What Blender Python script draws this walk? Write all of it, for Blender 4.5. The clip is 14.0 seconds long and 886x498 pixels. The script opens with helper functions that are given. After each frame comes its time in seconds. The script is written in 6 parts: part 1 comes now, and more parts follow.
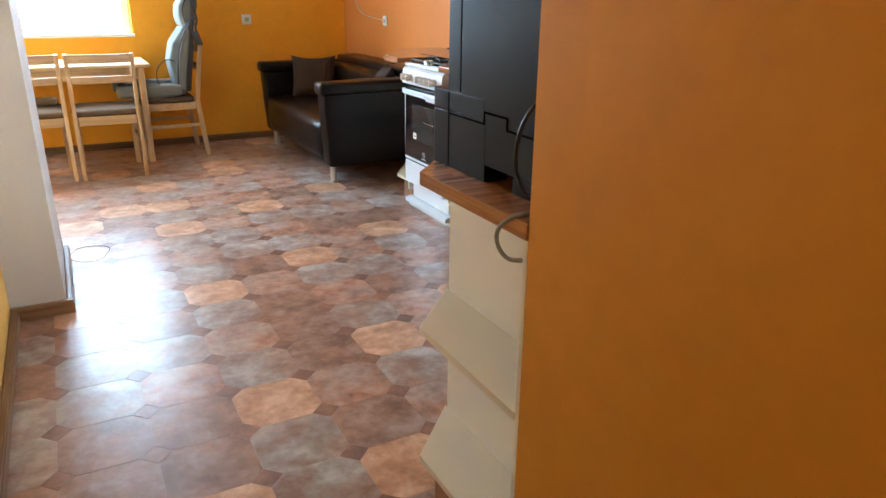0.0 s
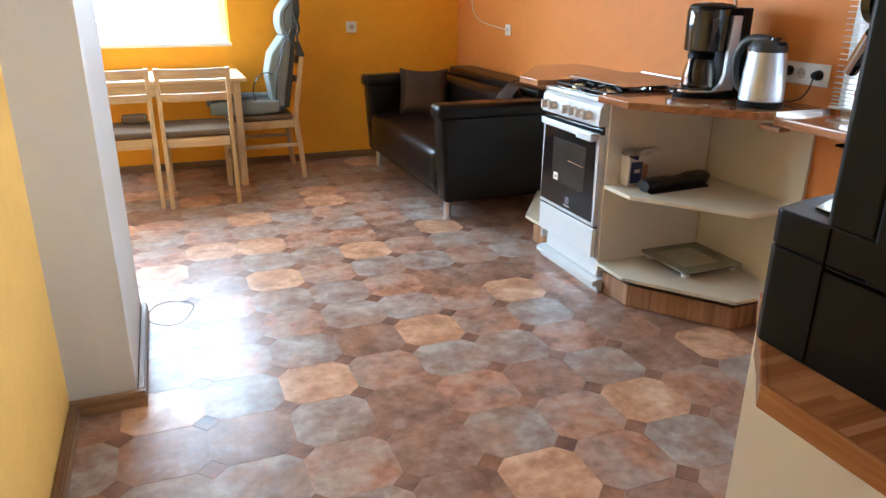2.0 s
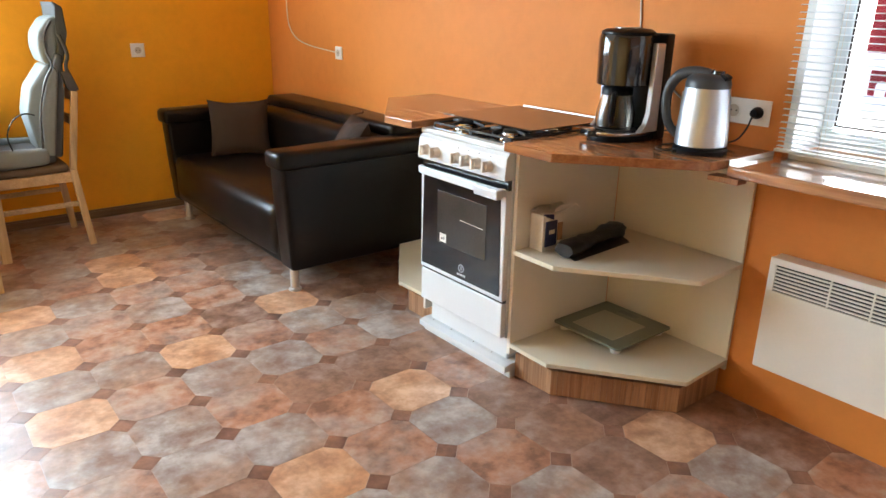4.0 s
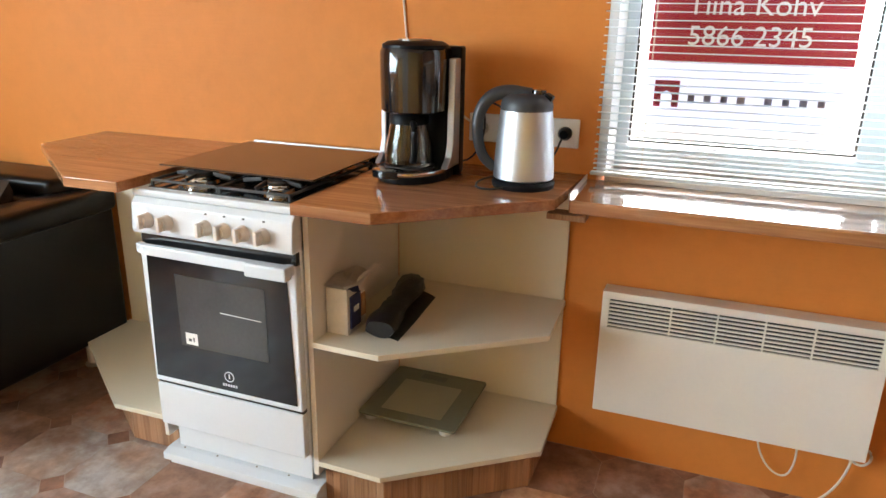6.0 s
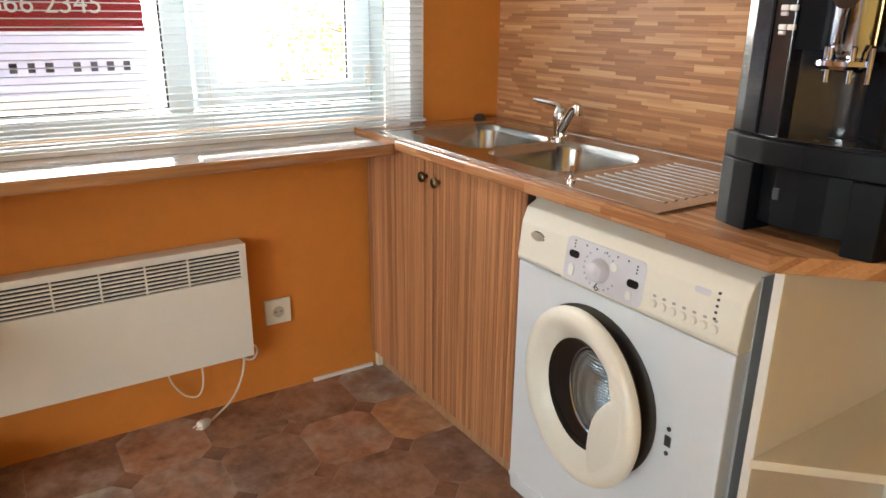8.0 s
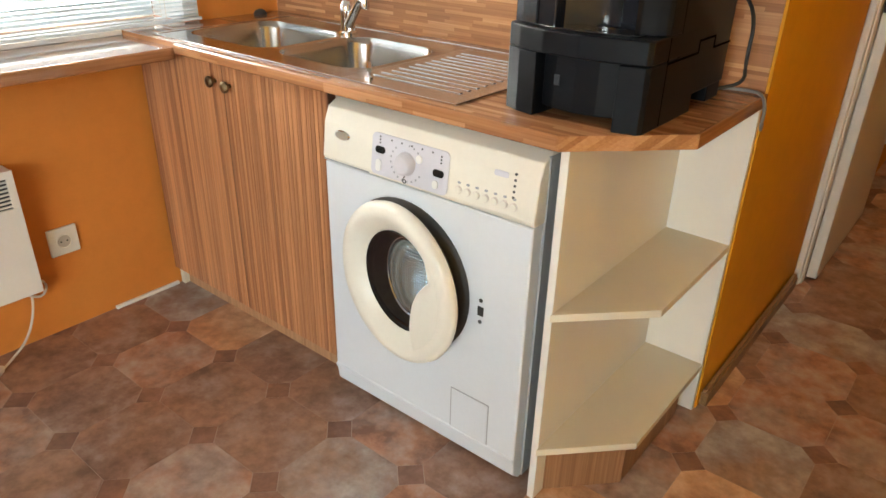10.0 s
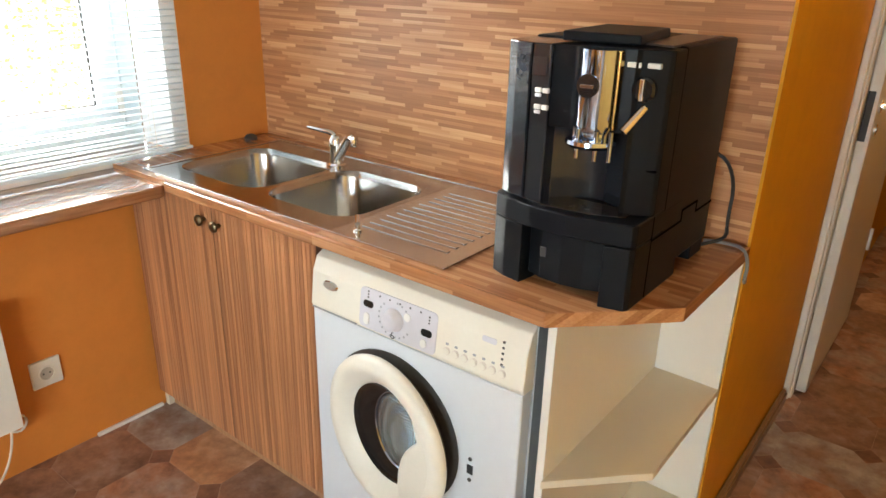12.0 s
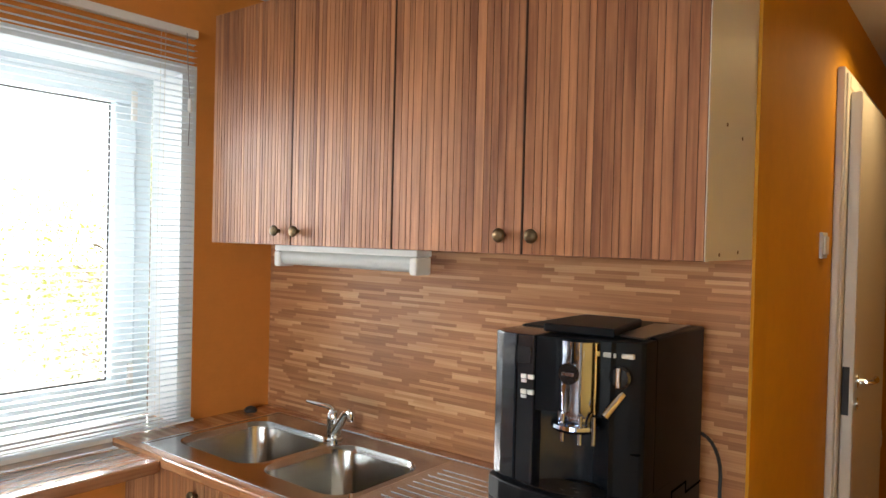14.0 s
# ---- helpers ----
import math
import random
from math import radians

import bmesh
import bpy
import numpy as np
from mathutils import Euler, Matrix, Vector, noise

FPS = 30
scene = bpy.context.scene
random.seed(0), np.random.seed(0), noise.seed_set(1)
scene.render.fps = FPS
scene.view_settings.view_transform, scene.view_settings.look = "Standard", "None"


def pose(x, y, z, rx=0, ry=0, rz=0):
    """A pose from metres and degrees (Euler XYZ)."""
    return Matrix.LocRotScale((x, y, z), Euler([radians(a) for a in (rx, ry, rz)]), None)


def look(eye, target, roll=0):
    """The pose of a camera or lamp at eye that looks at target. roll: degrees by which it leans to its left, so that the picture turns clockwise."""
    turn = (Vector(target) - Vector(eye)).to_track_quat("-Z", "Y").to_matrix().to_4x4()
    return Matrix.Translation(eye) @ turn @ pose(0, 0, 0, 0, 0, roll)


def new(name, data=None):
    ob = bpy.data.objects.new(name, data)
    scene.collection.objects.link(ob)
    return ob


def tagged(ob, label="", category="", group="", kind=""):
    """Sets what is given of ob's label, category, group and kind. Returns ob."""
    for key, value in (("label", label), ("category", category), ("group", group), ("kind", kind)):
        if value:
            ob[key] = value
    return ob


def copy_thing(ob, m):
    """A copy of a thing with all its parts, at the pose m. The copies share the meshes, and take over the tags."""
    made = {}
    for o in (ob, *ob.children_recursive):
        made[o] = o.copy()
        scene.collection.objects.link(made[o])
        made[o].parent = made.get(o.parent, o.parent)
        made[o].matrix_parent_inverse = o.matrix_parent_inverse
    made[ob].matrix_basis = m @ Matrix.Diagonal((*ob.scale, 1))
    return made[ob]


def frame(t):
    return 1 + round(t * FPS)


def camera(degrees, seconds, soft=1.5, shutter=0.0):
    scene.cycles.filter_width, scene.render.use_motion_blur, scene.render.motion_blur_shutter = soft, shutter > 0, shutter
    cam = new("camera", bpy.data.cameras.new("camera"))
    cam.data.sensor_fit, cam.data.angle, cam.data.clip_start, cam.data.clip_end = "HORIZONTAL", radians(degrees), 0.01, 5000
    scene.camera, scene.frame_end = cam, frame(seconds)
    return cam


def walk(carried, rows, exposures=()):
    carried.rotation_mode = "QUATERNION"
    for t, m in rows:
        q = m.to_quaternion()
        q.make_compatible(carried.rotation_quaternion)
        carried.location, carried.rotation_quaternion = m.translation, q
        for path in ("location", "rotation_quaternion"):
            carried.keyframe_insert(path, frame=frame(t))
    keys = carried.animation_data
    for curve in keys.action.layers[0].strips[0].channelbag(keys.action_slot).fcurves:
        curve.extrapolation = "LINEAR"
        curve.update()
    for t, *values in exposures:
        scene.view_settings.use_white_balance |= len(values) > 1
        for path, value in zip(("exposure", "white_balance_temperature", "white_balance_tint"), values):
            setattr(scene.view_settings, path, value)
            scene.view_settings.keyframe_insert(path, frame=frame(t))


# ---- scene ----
cam = camera(64.6, 14.0)
PATH = [
    (0, (0.008, -0.922, 1.273), (0.893, 0.734, 0.584), 0.6),
    (0.5, (-0.031, -0.768, 1.252), (0.749, 0.94, 0.563), 0.5),
    (1, (0.006, -0.556, 1.26), (0.721, 1.179, 0.569), 0.4),
    (1.5, (0.053, -0.349, 1.26), (0.744, 1.396, 0.569), 0.4),
    (2, (0.089, -0.086, 1.311), (0.772, 1.661, 0.617), 0.5),
    (2.2, (0.112, 0.015, 1.314), (0.791, 1.764, 0.621), 0.4),
    (4.3, (0.177, 0.874, 1.342), (1.472, 2.249, 0.686), 1.0),
    (4.5, (0.181, 0.951, 1.348), (1.547, 2.256, 0.692), 1.0),
    (5, (0.247, 1.165, 1.353), (1.719, 2.352, 0.702), 1.1),
    (5.5, (0.348, 1.369, 1.357), (1.937, 2.398, 0.712), 1.0),
    (6, (0.394, 1.54, 1.33), (2.173, 2.205, 0.7), 1.0),
    (6.5, (0.405, 1.659, 1.342), (2.3, 1.65, 0.701), 0.8),
    (7, (0.377, 1.667, 1.351), (2.218, 1.276, 0.675), 0.6),
    (7.5, (0.301, 1.628, 1.317), (2.07, 0.959, 0.668), 0.4),
    (8, (0.243, 1.642, 1.271), (1.833, 0.609, 0.635), 0.6),
    (8.5, (0.229, 1.685, 1.262), (1.617, 0.407, 0.6), 0.7),
    (9, (0.224, 1.716, 1.244), (1.472, 0.334, 0.515), 0.8),
    (9.2, (0.226, 1.726, 1.248), (1.424, 0.329, 0.466), 0.6),
    (11.3, (0.3, 1.651, 1.394), (1.384, 0.255, 0.458), 1.5),
    (11.5, (0.308, 1.65, 1.41), (1.399, 0.236, 0.511), 1.5),
    (12, (0.301, 1.636, 1.491), (1.436, 0.168, 0.744), 1.4),
    (12.5, (0.267, 1.634, 1.535), (1.459, 0.102, 1.052), 1.3),
    (13, (0.251, 1.655, 1.549), (1.47, 0.085, 1.335), 1.4),
    (13.5, (0.248, 1.672, 1.536), (1.477, 0.096, 1.462), 1.5),
    (14, (0.241, 1.698, 1.556), (1.474, 0.124, 1.524), 1.4),
]
EXPOSURES = [(0, 1.70, 5850, 8), (2.2, 1.72, 5850, 8), (4.5, 1.88, 6700, 10), (5.5, 1.82, 6750, 10), (6.5, 1.58, 6950, 10), (7.3, 1.40, 7500, 13), (8, 1.28, 7600, 13), (9, 1.56, 7500, 10), (11.5, 1.68, 7400, 10), (12.5, 1.55, 7000, 10), (13.5, 1.22, 6900, 10), (14, 1.12, 7150, 13)]
walk(cam, [(t, look(eye, target, roll)) for t, eye, target, roll in PATH], EXPOSURES)

# ---- sky, sun and lamps ----
world = bpy.data.worlds.new("hazy_sky")
scene.world = world
world.use_nodes = True
wn = world.node_tree.nodes
sky = wn.new("ShaderNodeTexSky")
sky.sky_type = "NISHITA"
sky.sun_disc = False
sky.sun_elevation = radians(48)
sky.sun_rotation = radians(230)
sky.air_density = 1.6
sky.dust_density = 4.0
wn["Background"].inputs["Strength"].default_value = 0.15
world.node_tree.links.new(sky.outputs["Color"], wn["Background"].inputs["Color"])

sun_data = bpy.data.lights.new("sun", "SUN")
sun_data.energy, sun_data.angle, sun_data.color = 4.0, radians(0.6), (1.0, 0.95, 0.88)
sun = new("sun", sun_data)
sun.matrix_world = look((-8, -6, 11), (2.4, 2.5, 0))


def window_light(name, centre, target, width, height, power, colour):
    """Skylight that enters through an opening."""
    d = bpy.data.lights.new(name, "AREA")
    d.shape, d.size, d.size_y, d.energy, d.color = "RECTANGLE", width, height, power, colour
    ob = new(name, d)
    ob.matrix_world = look(centre, target)
    return ob


# dining window: skylight falling in through the opening, slightly downwards
window_light("skylight_dining", (-0.94, 5.86, 1.56), (-0.80, 3.6, -0.35), 3.2, 1.35, 92, (0.66, 0.85, 1.0))
# kitchen window: bright hazy sky over the garden, well outside
window_light("skylight_kitchen", (9.2, -0.9, 3.3), (2.4, 0.7, 1.3), 13.0, 4.6, 2700, (0.90, 0.96, 1.0))

lamp_data = bpy.data.lights.new("corridor_bulb", "SPOT")
lamp_data.energy, lamp_data.color, lamp_data.shadow_soft_size = 6.5, (1.0, 0.76, 0.42), 0.03
lamp_data.spot_size, lamp_data.spot_blend = radians(160), 0.6
bulb = new("corridor_bulb", lamp_data)
bulb.matrix_world = look((0.36, -1.12, 2.33), (0.38, -1.12, 0.0))


# ---- materials ----
def node_mat(name):
    m = bpy.data.materials.new(name)
    m.use_nodes = True
    return m, m.node_tree.nodes, m.node_tree.links, m.node_tree.nodes["Principled BSDF"]


def coords(n, l, stretch=(1, 1, 1), shuffle=True):
    """Object coordinates in metres, stretched, and shifted at random from piece to piece."""
    tc = n.new("ShaderNodeTexCoord")
    mp = n.new("ShaderNodeMapping")
    mp.inputs["Scale"].default_value = stretch
    l.new(tc.outputs["Object"], mp.inputs["Vector"])
    if shuffle:
        oi = n.new("ShaderNodeObjectInfo")
        mul = n.new("ShaderNodeMath")
        mul.operation = "MULTIPLY"
        mul.inputs[1].default_value = 37.0
        l.new(oi.outputs["Random"], mul.inputs[0])
        l.new(mul.outputs[0], mp.inputs["Location"])
    return mp.outputs["Vector"]


def noise_tex(n, l, vec, scale, detail=4.0, rough=0.55):
    t = n.new("ShaderNodeTexNoise")
    t.inputs["Scale"].default_value, t.inputs["Detail"].default_value, t.inputs["Roughness"].default_value = scale, detail, rough
    l.new(vec, t.inputs["Vector"])
    return t.outputs["Fac"]


def ramp(n, l, fac, stops):
    r = n.new("ShaderNodeValToRGB")
    els = r.color_ramp.elements
    while len(els) < len(stops):
        els.new(0.5)
    for e, (p, c) in zip(els, stops):
        e.position, e.color = p, (*c, 1)
    l.new(fac, r.inputs["Fac"])
    return r.outputs["Color"]


def bump(n, l, b, height, strength, distance=0.002):
    bp = n.new("ShaderNodeBump")
    bp.inputs["Strength"].default_value, bp.inputs["Distance"].default_value = strength, distance
    l.new(height, bp.inputs["Height"])
    l.new(bp.outputs["Normal"], b.inputs["Normal"])


def tint(c, k):
    return tuple(min(1.0, v * k) for v in c)


def surface(name, col, rough=0.5, metal=0.0, var=0.1, scale=6.0, grain=90.0, relief=0.1, stretch=(1, 1, 1), coat=0.0, spec=0.5):
    m, n, l, b = node_mat(name)
    vec = coords(n, l, stretch)
    big, fine = noise_tex(n, l, vec, scale), noise_tex(n, l, vec, grain, 3.0)
    mix = n.new("ShaderNodeMath")
    mix.operation = "MULTIPLY_ADD"
    mix.inputs[1].default_value = 0.35
    l.new(fine, mix.inputs[0])
    half = n.new("ShaderNodeMath")
    half.operation = "MULTIPLY"
    half.inputs[1].default_value = 0.65
    l.new(big, half.inputs[0])
    l.new(half.outputs[0], mix.inputs[2])
    l.new(ramp(n, l, mix.outputs[0], [(0.3, tint(col, 1 - var)), (0.7, tint(col, 1 + var))]), b.inputs["Base Color"])
    b.inputs["Roughness"].default_value = rough
    b.inputs["Metallic"].default_value = metal
    b.inputs["Coat Weight"].default_value = coat
    b.inputs["Specular IOR Level"].default_value = spec
    if relief:
        bump(n, l, b, fine, relief)
    return m


def wallpaper(name, col, ribs=150.0, strength=0.35):
    """Painted woven wallpaper: fine level ribs, blotches and scuffs."""
    m, n, l, b = node_mat(name)
    vec = coords(n, l, shuffle=False)
    big = noise_tex(n, l, vec, 1.3, 5.0, 0.6)
    thread = noise_tex(n, l, coords(n, l, (9, 9, ribs), False), 1.0, 3.0, 0.6)
    spots = noise_tex(n, l, vec, 14.0, 6.0, 0.7)
    mix = n.new("ShaderNodeMath")
    mix.operation = "ADD"
    l.new(big, mix.inputs[0])
    l.new(spots, mix.inputs[1])
    hf = n.new("ShaderNodeMath")
    hf.operation = "MULTIPLY"
    hf.inputs[1].default_value = 0.5
    l.new(mix.outputs[0], hf.inputs[0])
    l.new(ramp(n, l, hf.outputs[0], [(0.3, tint(col, 0.9)), (0.52, col), (0.72, tint(col, 1.06))]), b.inputs["Base Color"])
    b.inputs["Roughness"].default_value = 0.62
    b.inputs["Specular IOR Level"].default_value = 0.3
    bump(n, l, b, thread, strength, 0.0012)
    return m


def laminate(name, dark, light, along="z", rough=0.38, lines=46.0, long=1.6, shuffle=True):
    """Striped wood print, grain along one axis, with a change of tone from strip to strip."""
    m, n, l, b = node_mat(name)
    st = {"x": (long, lines, lines), "y": (lines, long, lines), "z": (lines, lines, long)}[along]
    vec = coords(n, l, st, shuffle)
    g1 = noise_tex(n, l, vec, 1.0, 5.0, 0.65)
    st2 = tuple(v * (4.2 if v > long else 1.5) for v in st)
    g2 = noise_tex(n, l, coords(n, l, st2, shuffle), 1.0, 2.0, 0.5)
    add = n.new("ShaderNodeMath")
    add.operation = "MULTIPLY_ADD"
    add.inputs[1].default_value = 0.35
    l.new(g2, add.inputs[0])
    sc = n.new("ShaderNodeMath")
    sc.operation = "MULTIPLY"
    sc.inputs[1].default_value = 0.65
    l.new(g1, sc.inputs[0])
    l.new(sc.outputs[0], add.inputs[2])
    fac = add.outputs[0]
    if shuffle:
        oi = n.new("ShaderNodeObjectInfo")
        sh = n.new("ShaderNodeMath")
        sh.operation = "MULTIPLY_ADD"
        sh.inputs[1].default_value, sh.inputs[2].default_value = 0.2, -0.1
        l.new(oi.outputs["Random"], sh.inputs[0])
        tot = n.new("ShaderNodeMath")
        l.new(fac, tot.inputs[0])
        l.new(sh.outputs[0], tot.inputs[1])
        fac = tot.outputs[0]
    mid = tuple((a + c) / 2 for a, c in zip(dark, light))
    l.new(ramp(n, l, fac, [(0.32, dark), (0.5, mid), (0.66, light)]), b.inputs["Base Color"])
    b.inputs["Roughness"].default_value = rough
    bump(n, l, b, g2, 0.12, 0.0008)
    return m


def stave_print(name, rows=0.0098, length=0.14, flat=False, rough=0.32):
    """Wood panel printed with thin level staves: each row has its own shift and stave length."""
    m, n, l, b = node_mat(name)
    tc = n.new("ShaderNodeTexCoord")
    sx = n.new("ShaderNodeSeparateXYZ")
    l.new(tc.outputs["Object"], sx.inputs[0])

    def calc(op, a, c, d=None):
        k = n.new("ShaderNodeMath")
        k.operation = op
        for i, v in enumerate((a, c, d)):
            if v is None:
                continue
            if isinstance(v, (int, float)):
                k.inputs[i].default_value = v
            else:
                l.new(v, k.inputs[i])
        return k.outputs[0]

    def chance(v, w):
        t = n.new("ShaderNodeTexWhiteNoise")
        t.noise_dimensions = "2D"
        c = n.new("ShaderNodeCombineXYZ")
        l.new(v, c.inputs["X"])
        if isinstance(w, (int, float)):
            c.inputs["Y"].default_value = w
        else:
            l.new(w, c.inputs["Y"])
        l.new(c.outputs[0], t.inputs["Vector"])
        return t.outputs["Value"]

    row = calc("FLOOR", calc("DIVIDE", calc("ADD", sx.outputs["Y"], sx.outputs["Z"]), rows), None)
    size = calc("MULTIPLY_ADD", chance(row, 3.7), length, length * 0.6)
    col = calc("FLOOR", calc("ADD", calc("DIVIDE", sx.outputs["X"], size), calc("MULTIPLY", chance(row, 9.1), 50.0)), None)
    tone = calc("POWER", chance(row, col), 1.5)
    grain = noise_tex(n, l, coords(n, l, (5, 200, 260) if flat else (5, 5, 260), False), 1.0, 3.0)
    fac = calc("MULTIPLY_ADD", tone, 0.42 if flat else 0.58, calc("MULTIPLY", grain, 0.5))
    l.new(ramp(n, l, fac, [(0.10, (0.27, 0.104, 0.044)), (0.42, (0.43, 0.188, 0.083)), (0.68, (0.55, 0.270, 0.130)), (0.98, (0.72, 0.44, 0.24))]), b.inputs["Base Color"])
    b.inputs["Roughness"].default_value = rough
    bump(n, l, b, grain, 0.05, 0.0006)
    return m


def vinyl(name, a, b_, c, veil):
    """Printed stone tile of a vinyl sheet: clouded colour, a second tone drifting over it, slight gloss, embossed surface."""
    m, n, l, b = node_mat(name)
    vec = coords(n, l)
    cloud = noise_tex(n, l, vec, 9.0, 6.0, 0.62)
    drift = noise_tex(n, l, vec, 4.2, 5.0, 0.6)
    speck = noise_tex(n, l, vec, 30.0, 4.0, 0.6)
    emboss = noise_tex(n, l, vec, 24.0, 6.0, 0.62)
    ad = n.new("ShaderNodeMath")
    ad.operation = "MULTIPLY_ADD"
    ad.inputs[1].default_value = 0.2
    l.new(speck, ad.inputs[0])
    sc = n.new("ShaderNodeMath")
    sc.operation = "MULTIPLY"
    sc.inputs[1].default_value = 0.8
    l.new(cloud, sc.inputs[0])
    l.new(sc.outputs[0], ad.inputs[2])
    mx = n.new("ShaderNodeMix")
    mx.data_type = "RGBA"
    span = n.new("ShaderNodeMapRange")
    span.inputs["From Min"].default_value, span.inputs["From Max"].default_value = 0.44, 0.62
    span.inputs["To Max"].default_value = 0.75
    l.new(drift, span.inputs["Value"])
    l.new(span.outputs["Result"], mx.inputs["Factor"])
    l.new(ramp(n, l, ad.outputs[0], [(0.37, a), (0.5, b_), (0.64, c)]), mx.inputs["A"])
    l.new(ramp(n, l, speck, [(0.35, tint(veil, 0.75)), (0.65, tint(veil, 1.2))]), mx.inputs["B"])
    l.new(mx.outputs["Result"], b.inputs["Base Color"])
    b.inputs["Roughness"].default_value = 0.29
    b.inputs["Specular IOR Level"].default_value = 0.5
    bump(n, l, b, emboss, 0.65, 0.0016)
    return m


def glass(name, col=(1, 1, 1), rough=0.0, ior=1.45):
    m, n, l, b = node_mat(name)
    b.inputs["Base Color"].default_value = (*col, 1)
    b.inputs["Roughness"].default_value, b.inputs["IOR"].default_value = rough, ior
    b.inputs["Transmission Weight"].default_value = 1.0
    return m


def sheer(name, col, part=0.5, rough=0.8):
    """Thin stuff that lets some light through."""
    m, n, l, b = node_mat(name)
    b.inputs["Base Color"].default_value, b.inputs["Roughness"].default_value = (*col, 1), rough
    tr = n.new("ShaderNodeBsdfTranslucent")
    tr.inputs["Color"].default_value = (*col, 1)
    mx = n.new("ShaderNodeMixShader")
    mx.inputs["Fac"].default_value = part
    l.new(b.outputs[0], mx.inputs[1])
    l.new(tr.outputs[0], mx.inputs[2])
    l.new(mx.outputs[0], n["Material Output"].inputs["Surface"])
    return m


ORANGE = wallpaper("orange_wallpaper", (0.66, 0.230, 0.046), 120.0, 0.6)
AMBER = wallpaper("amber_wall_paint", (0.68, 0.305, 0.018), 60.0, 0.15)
# same amber paint, a third lighter: the far wall's stronger light is in the colour
AMBER_LIT = wallpaper("amber_wall_paint_lit", (0.92, 0.415, 0.024), 60.0, 0.15)
YELLOW = wallpaper("yellow_wall_paint", (0.72, 0.43, 0.11), 60.0, 0.15)
PIER_WHITE = surface("white_wall_paint", (0.61, 0.595, 0.565), 0.6, var=0.05, scale=2.5, grain=120, relief=0.08)
# lighter than the wall white, to carry the skylight that falls on the reveal
REVEAL_LIT = surface("reveal_white_lit", (0.77, 0.79, 0.80), 0.55, var=0.03, scale=2.5, grain=120, relief=0.05)
CEIL = surface("ceiling_paint", (0.68, 0.66, 0.62), 0.75, var=0.04, scale=1.5, relief=0.05)
GROUT = surface("vinyl_joint", (0.44, 0.33, 0.27), 0.45, var=0.2, scale=3)
SLATE = vinyl("slate_vinyl", (0.258, 0.15, 0.108), (0.36, 0.294, 0.264), (0.54, 0.498, 0.474), (0.4, 0.235, 0.155))
PEACH = vinyl("peach_vinyl", (0.396, 0.204, 0.121), (0.627, 0.363, 0.22), (0.814, 0.572, 0.407), (0.52, 0.255, 0.13))
RUST = vinyl("terracotta_vinyl", (0.228, 0.103, 0.065), (0.468, 0.228, 0.138), (0.552, 0.402, 0.324), (0.4, 0.32, 0.28))
UMBER = vinyl("umber_vinyl", (0.163, 0.083, 0.057), (0.294, 0.169, 0.122), (0.431, 0.312, 0.263), (0.4, 0.21, 0.13))
DOTMAT = vinyl("dark_dot_vinyl", (0.134, 0.067, 0.052), (0.222, 0.112, 0.08), (0.336, 0.181, 0.134), (0.36, 0.17, 0.1))
SKIRT = laminate("skirting_wood", (0.14, 0.07, 0.03), (0.30, 0.17, 0.08), "y")
SKIRTX = laminate("skirting_wood_cross", (0.14, 0.07, 0.03), (0.30, 0.17, 0.08), "x")
ZEBRA = laminate("striped_door_wood", (0.18, 0.060, 0.026), (0.48, 0.205, 0.092), "z", lines=30, long=2.5)
ZEBRA_BASE = laminate("striped_base_wood", (0.24, 0.080, 0.032), (0.62, 0.285, 0.13), "z", lines=95)
TOPX = stave_print("worktop_wood", 0.0125, 0.2, True, 0.24)
TOPX.node_tree.nodes["Principled BSDF"].inputs["Coat Weight"].default_value = 0.5
TOPX.node_tree.nodes["Principled BSDF"].inputs["Coat Roughness"].default_value = 0.12
SILLTOP = laminate("glossy_board_wood", (0.26, 0.098, 0.04), (0.49, 0.232, 0.108), "y", 0.13, 34, 2.2)
SILLTOP.node_tree.nodes["Principled BSDF"].inputs["Coat Weight"].default_value = 1.0
SILLTOP.node_tree.nodes["Principled BSDF"].inputs["Coat Roughness"].default_value = 0.08
TOPY = laminate("window_board_wood", (0.26, 0.098, 0.04), (0.49, 0.232, 0.108), "y", 0.12, 34, 2.2)
EDGE = laminate("plinth_wood", (0.24, 0.11, 0.05), (0.47, 0.26, 0.14), "z", 0.4, 60, 2)
GROOVE = surface("dark_groove_wood", (0.075, 0.030, 0.016), 0.6, var=0.2)
STAVE = stave_print("stave_panel")
PINE = laminate("pale_pine", (0.44, 0.27, 0.125), (0.66, 0.46, 0.26), "z", 0.45, 22, 1.2)
PINEX = laminate("pale_pine_level", (0.44, 0.27, 0.125), (0.66, 0.46, 0.26), "x", 0.42, 22, 1.2)
CREAM = surface("cream_board", (0.70, 0.63, 0.50), 0.45, var=0.02, scale=2, relief=0.0)
WHITEBOARD = surface("white_board", (0.76, 0.72, 0.65), 0.42, var=0.02, scale=2, relief=0.0)
ENAMEL = surface("white_enamel", (0.69, 0.715, 0.745), 0.22, var=0.03, scale=2, relief=0.02)
IVORY = surface("ivory_plastic", (0.77, 0.72, 0.62), 0.35, var=0.04, scale=4, relief=0.03)
KNOBPL = surface("beige_knob_plastic", (0.70, 0.62, 0.55), 0.4, var=0.05, relief=0.03)
PANELGREY = surface("lilac_grey_panel", (0.62, 0.60, 0.64), 0.38, var=0.04, relief=0.02)
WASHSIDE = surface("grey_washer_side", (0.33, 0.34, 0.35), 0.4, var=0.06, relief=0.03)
HEATW = surface("heater_white", (0.78, 0.74, 0.67), 0.4, var=0.03, scale=3, relief=0.03)
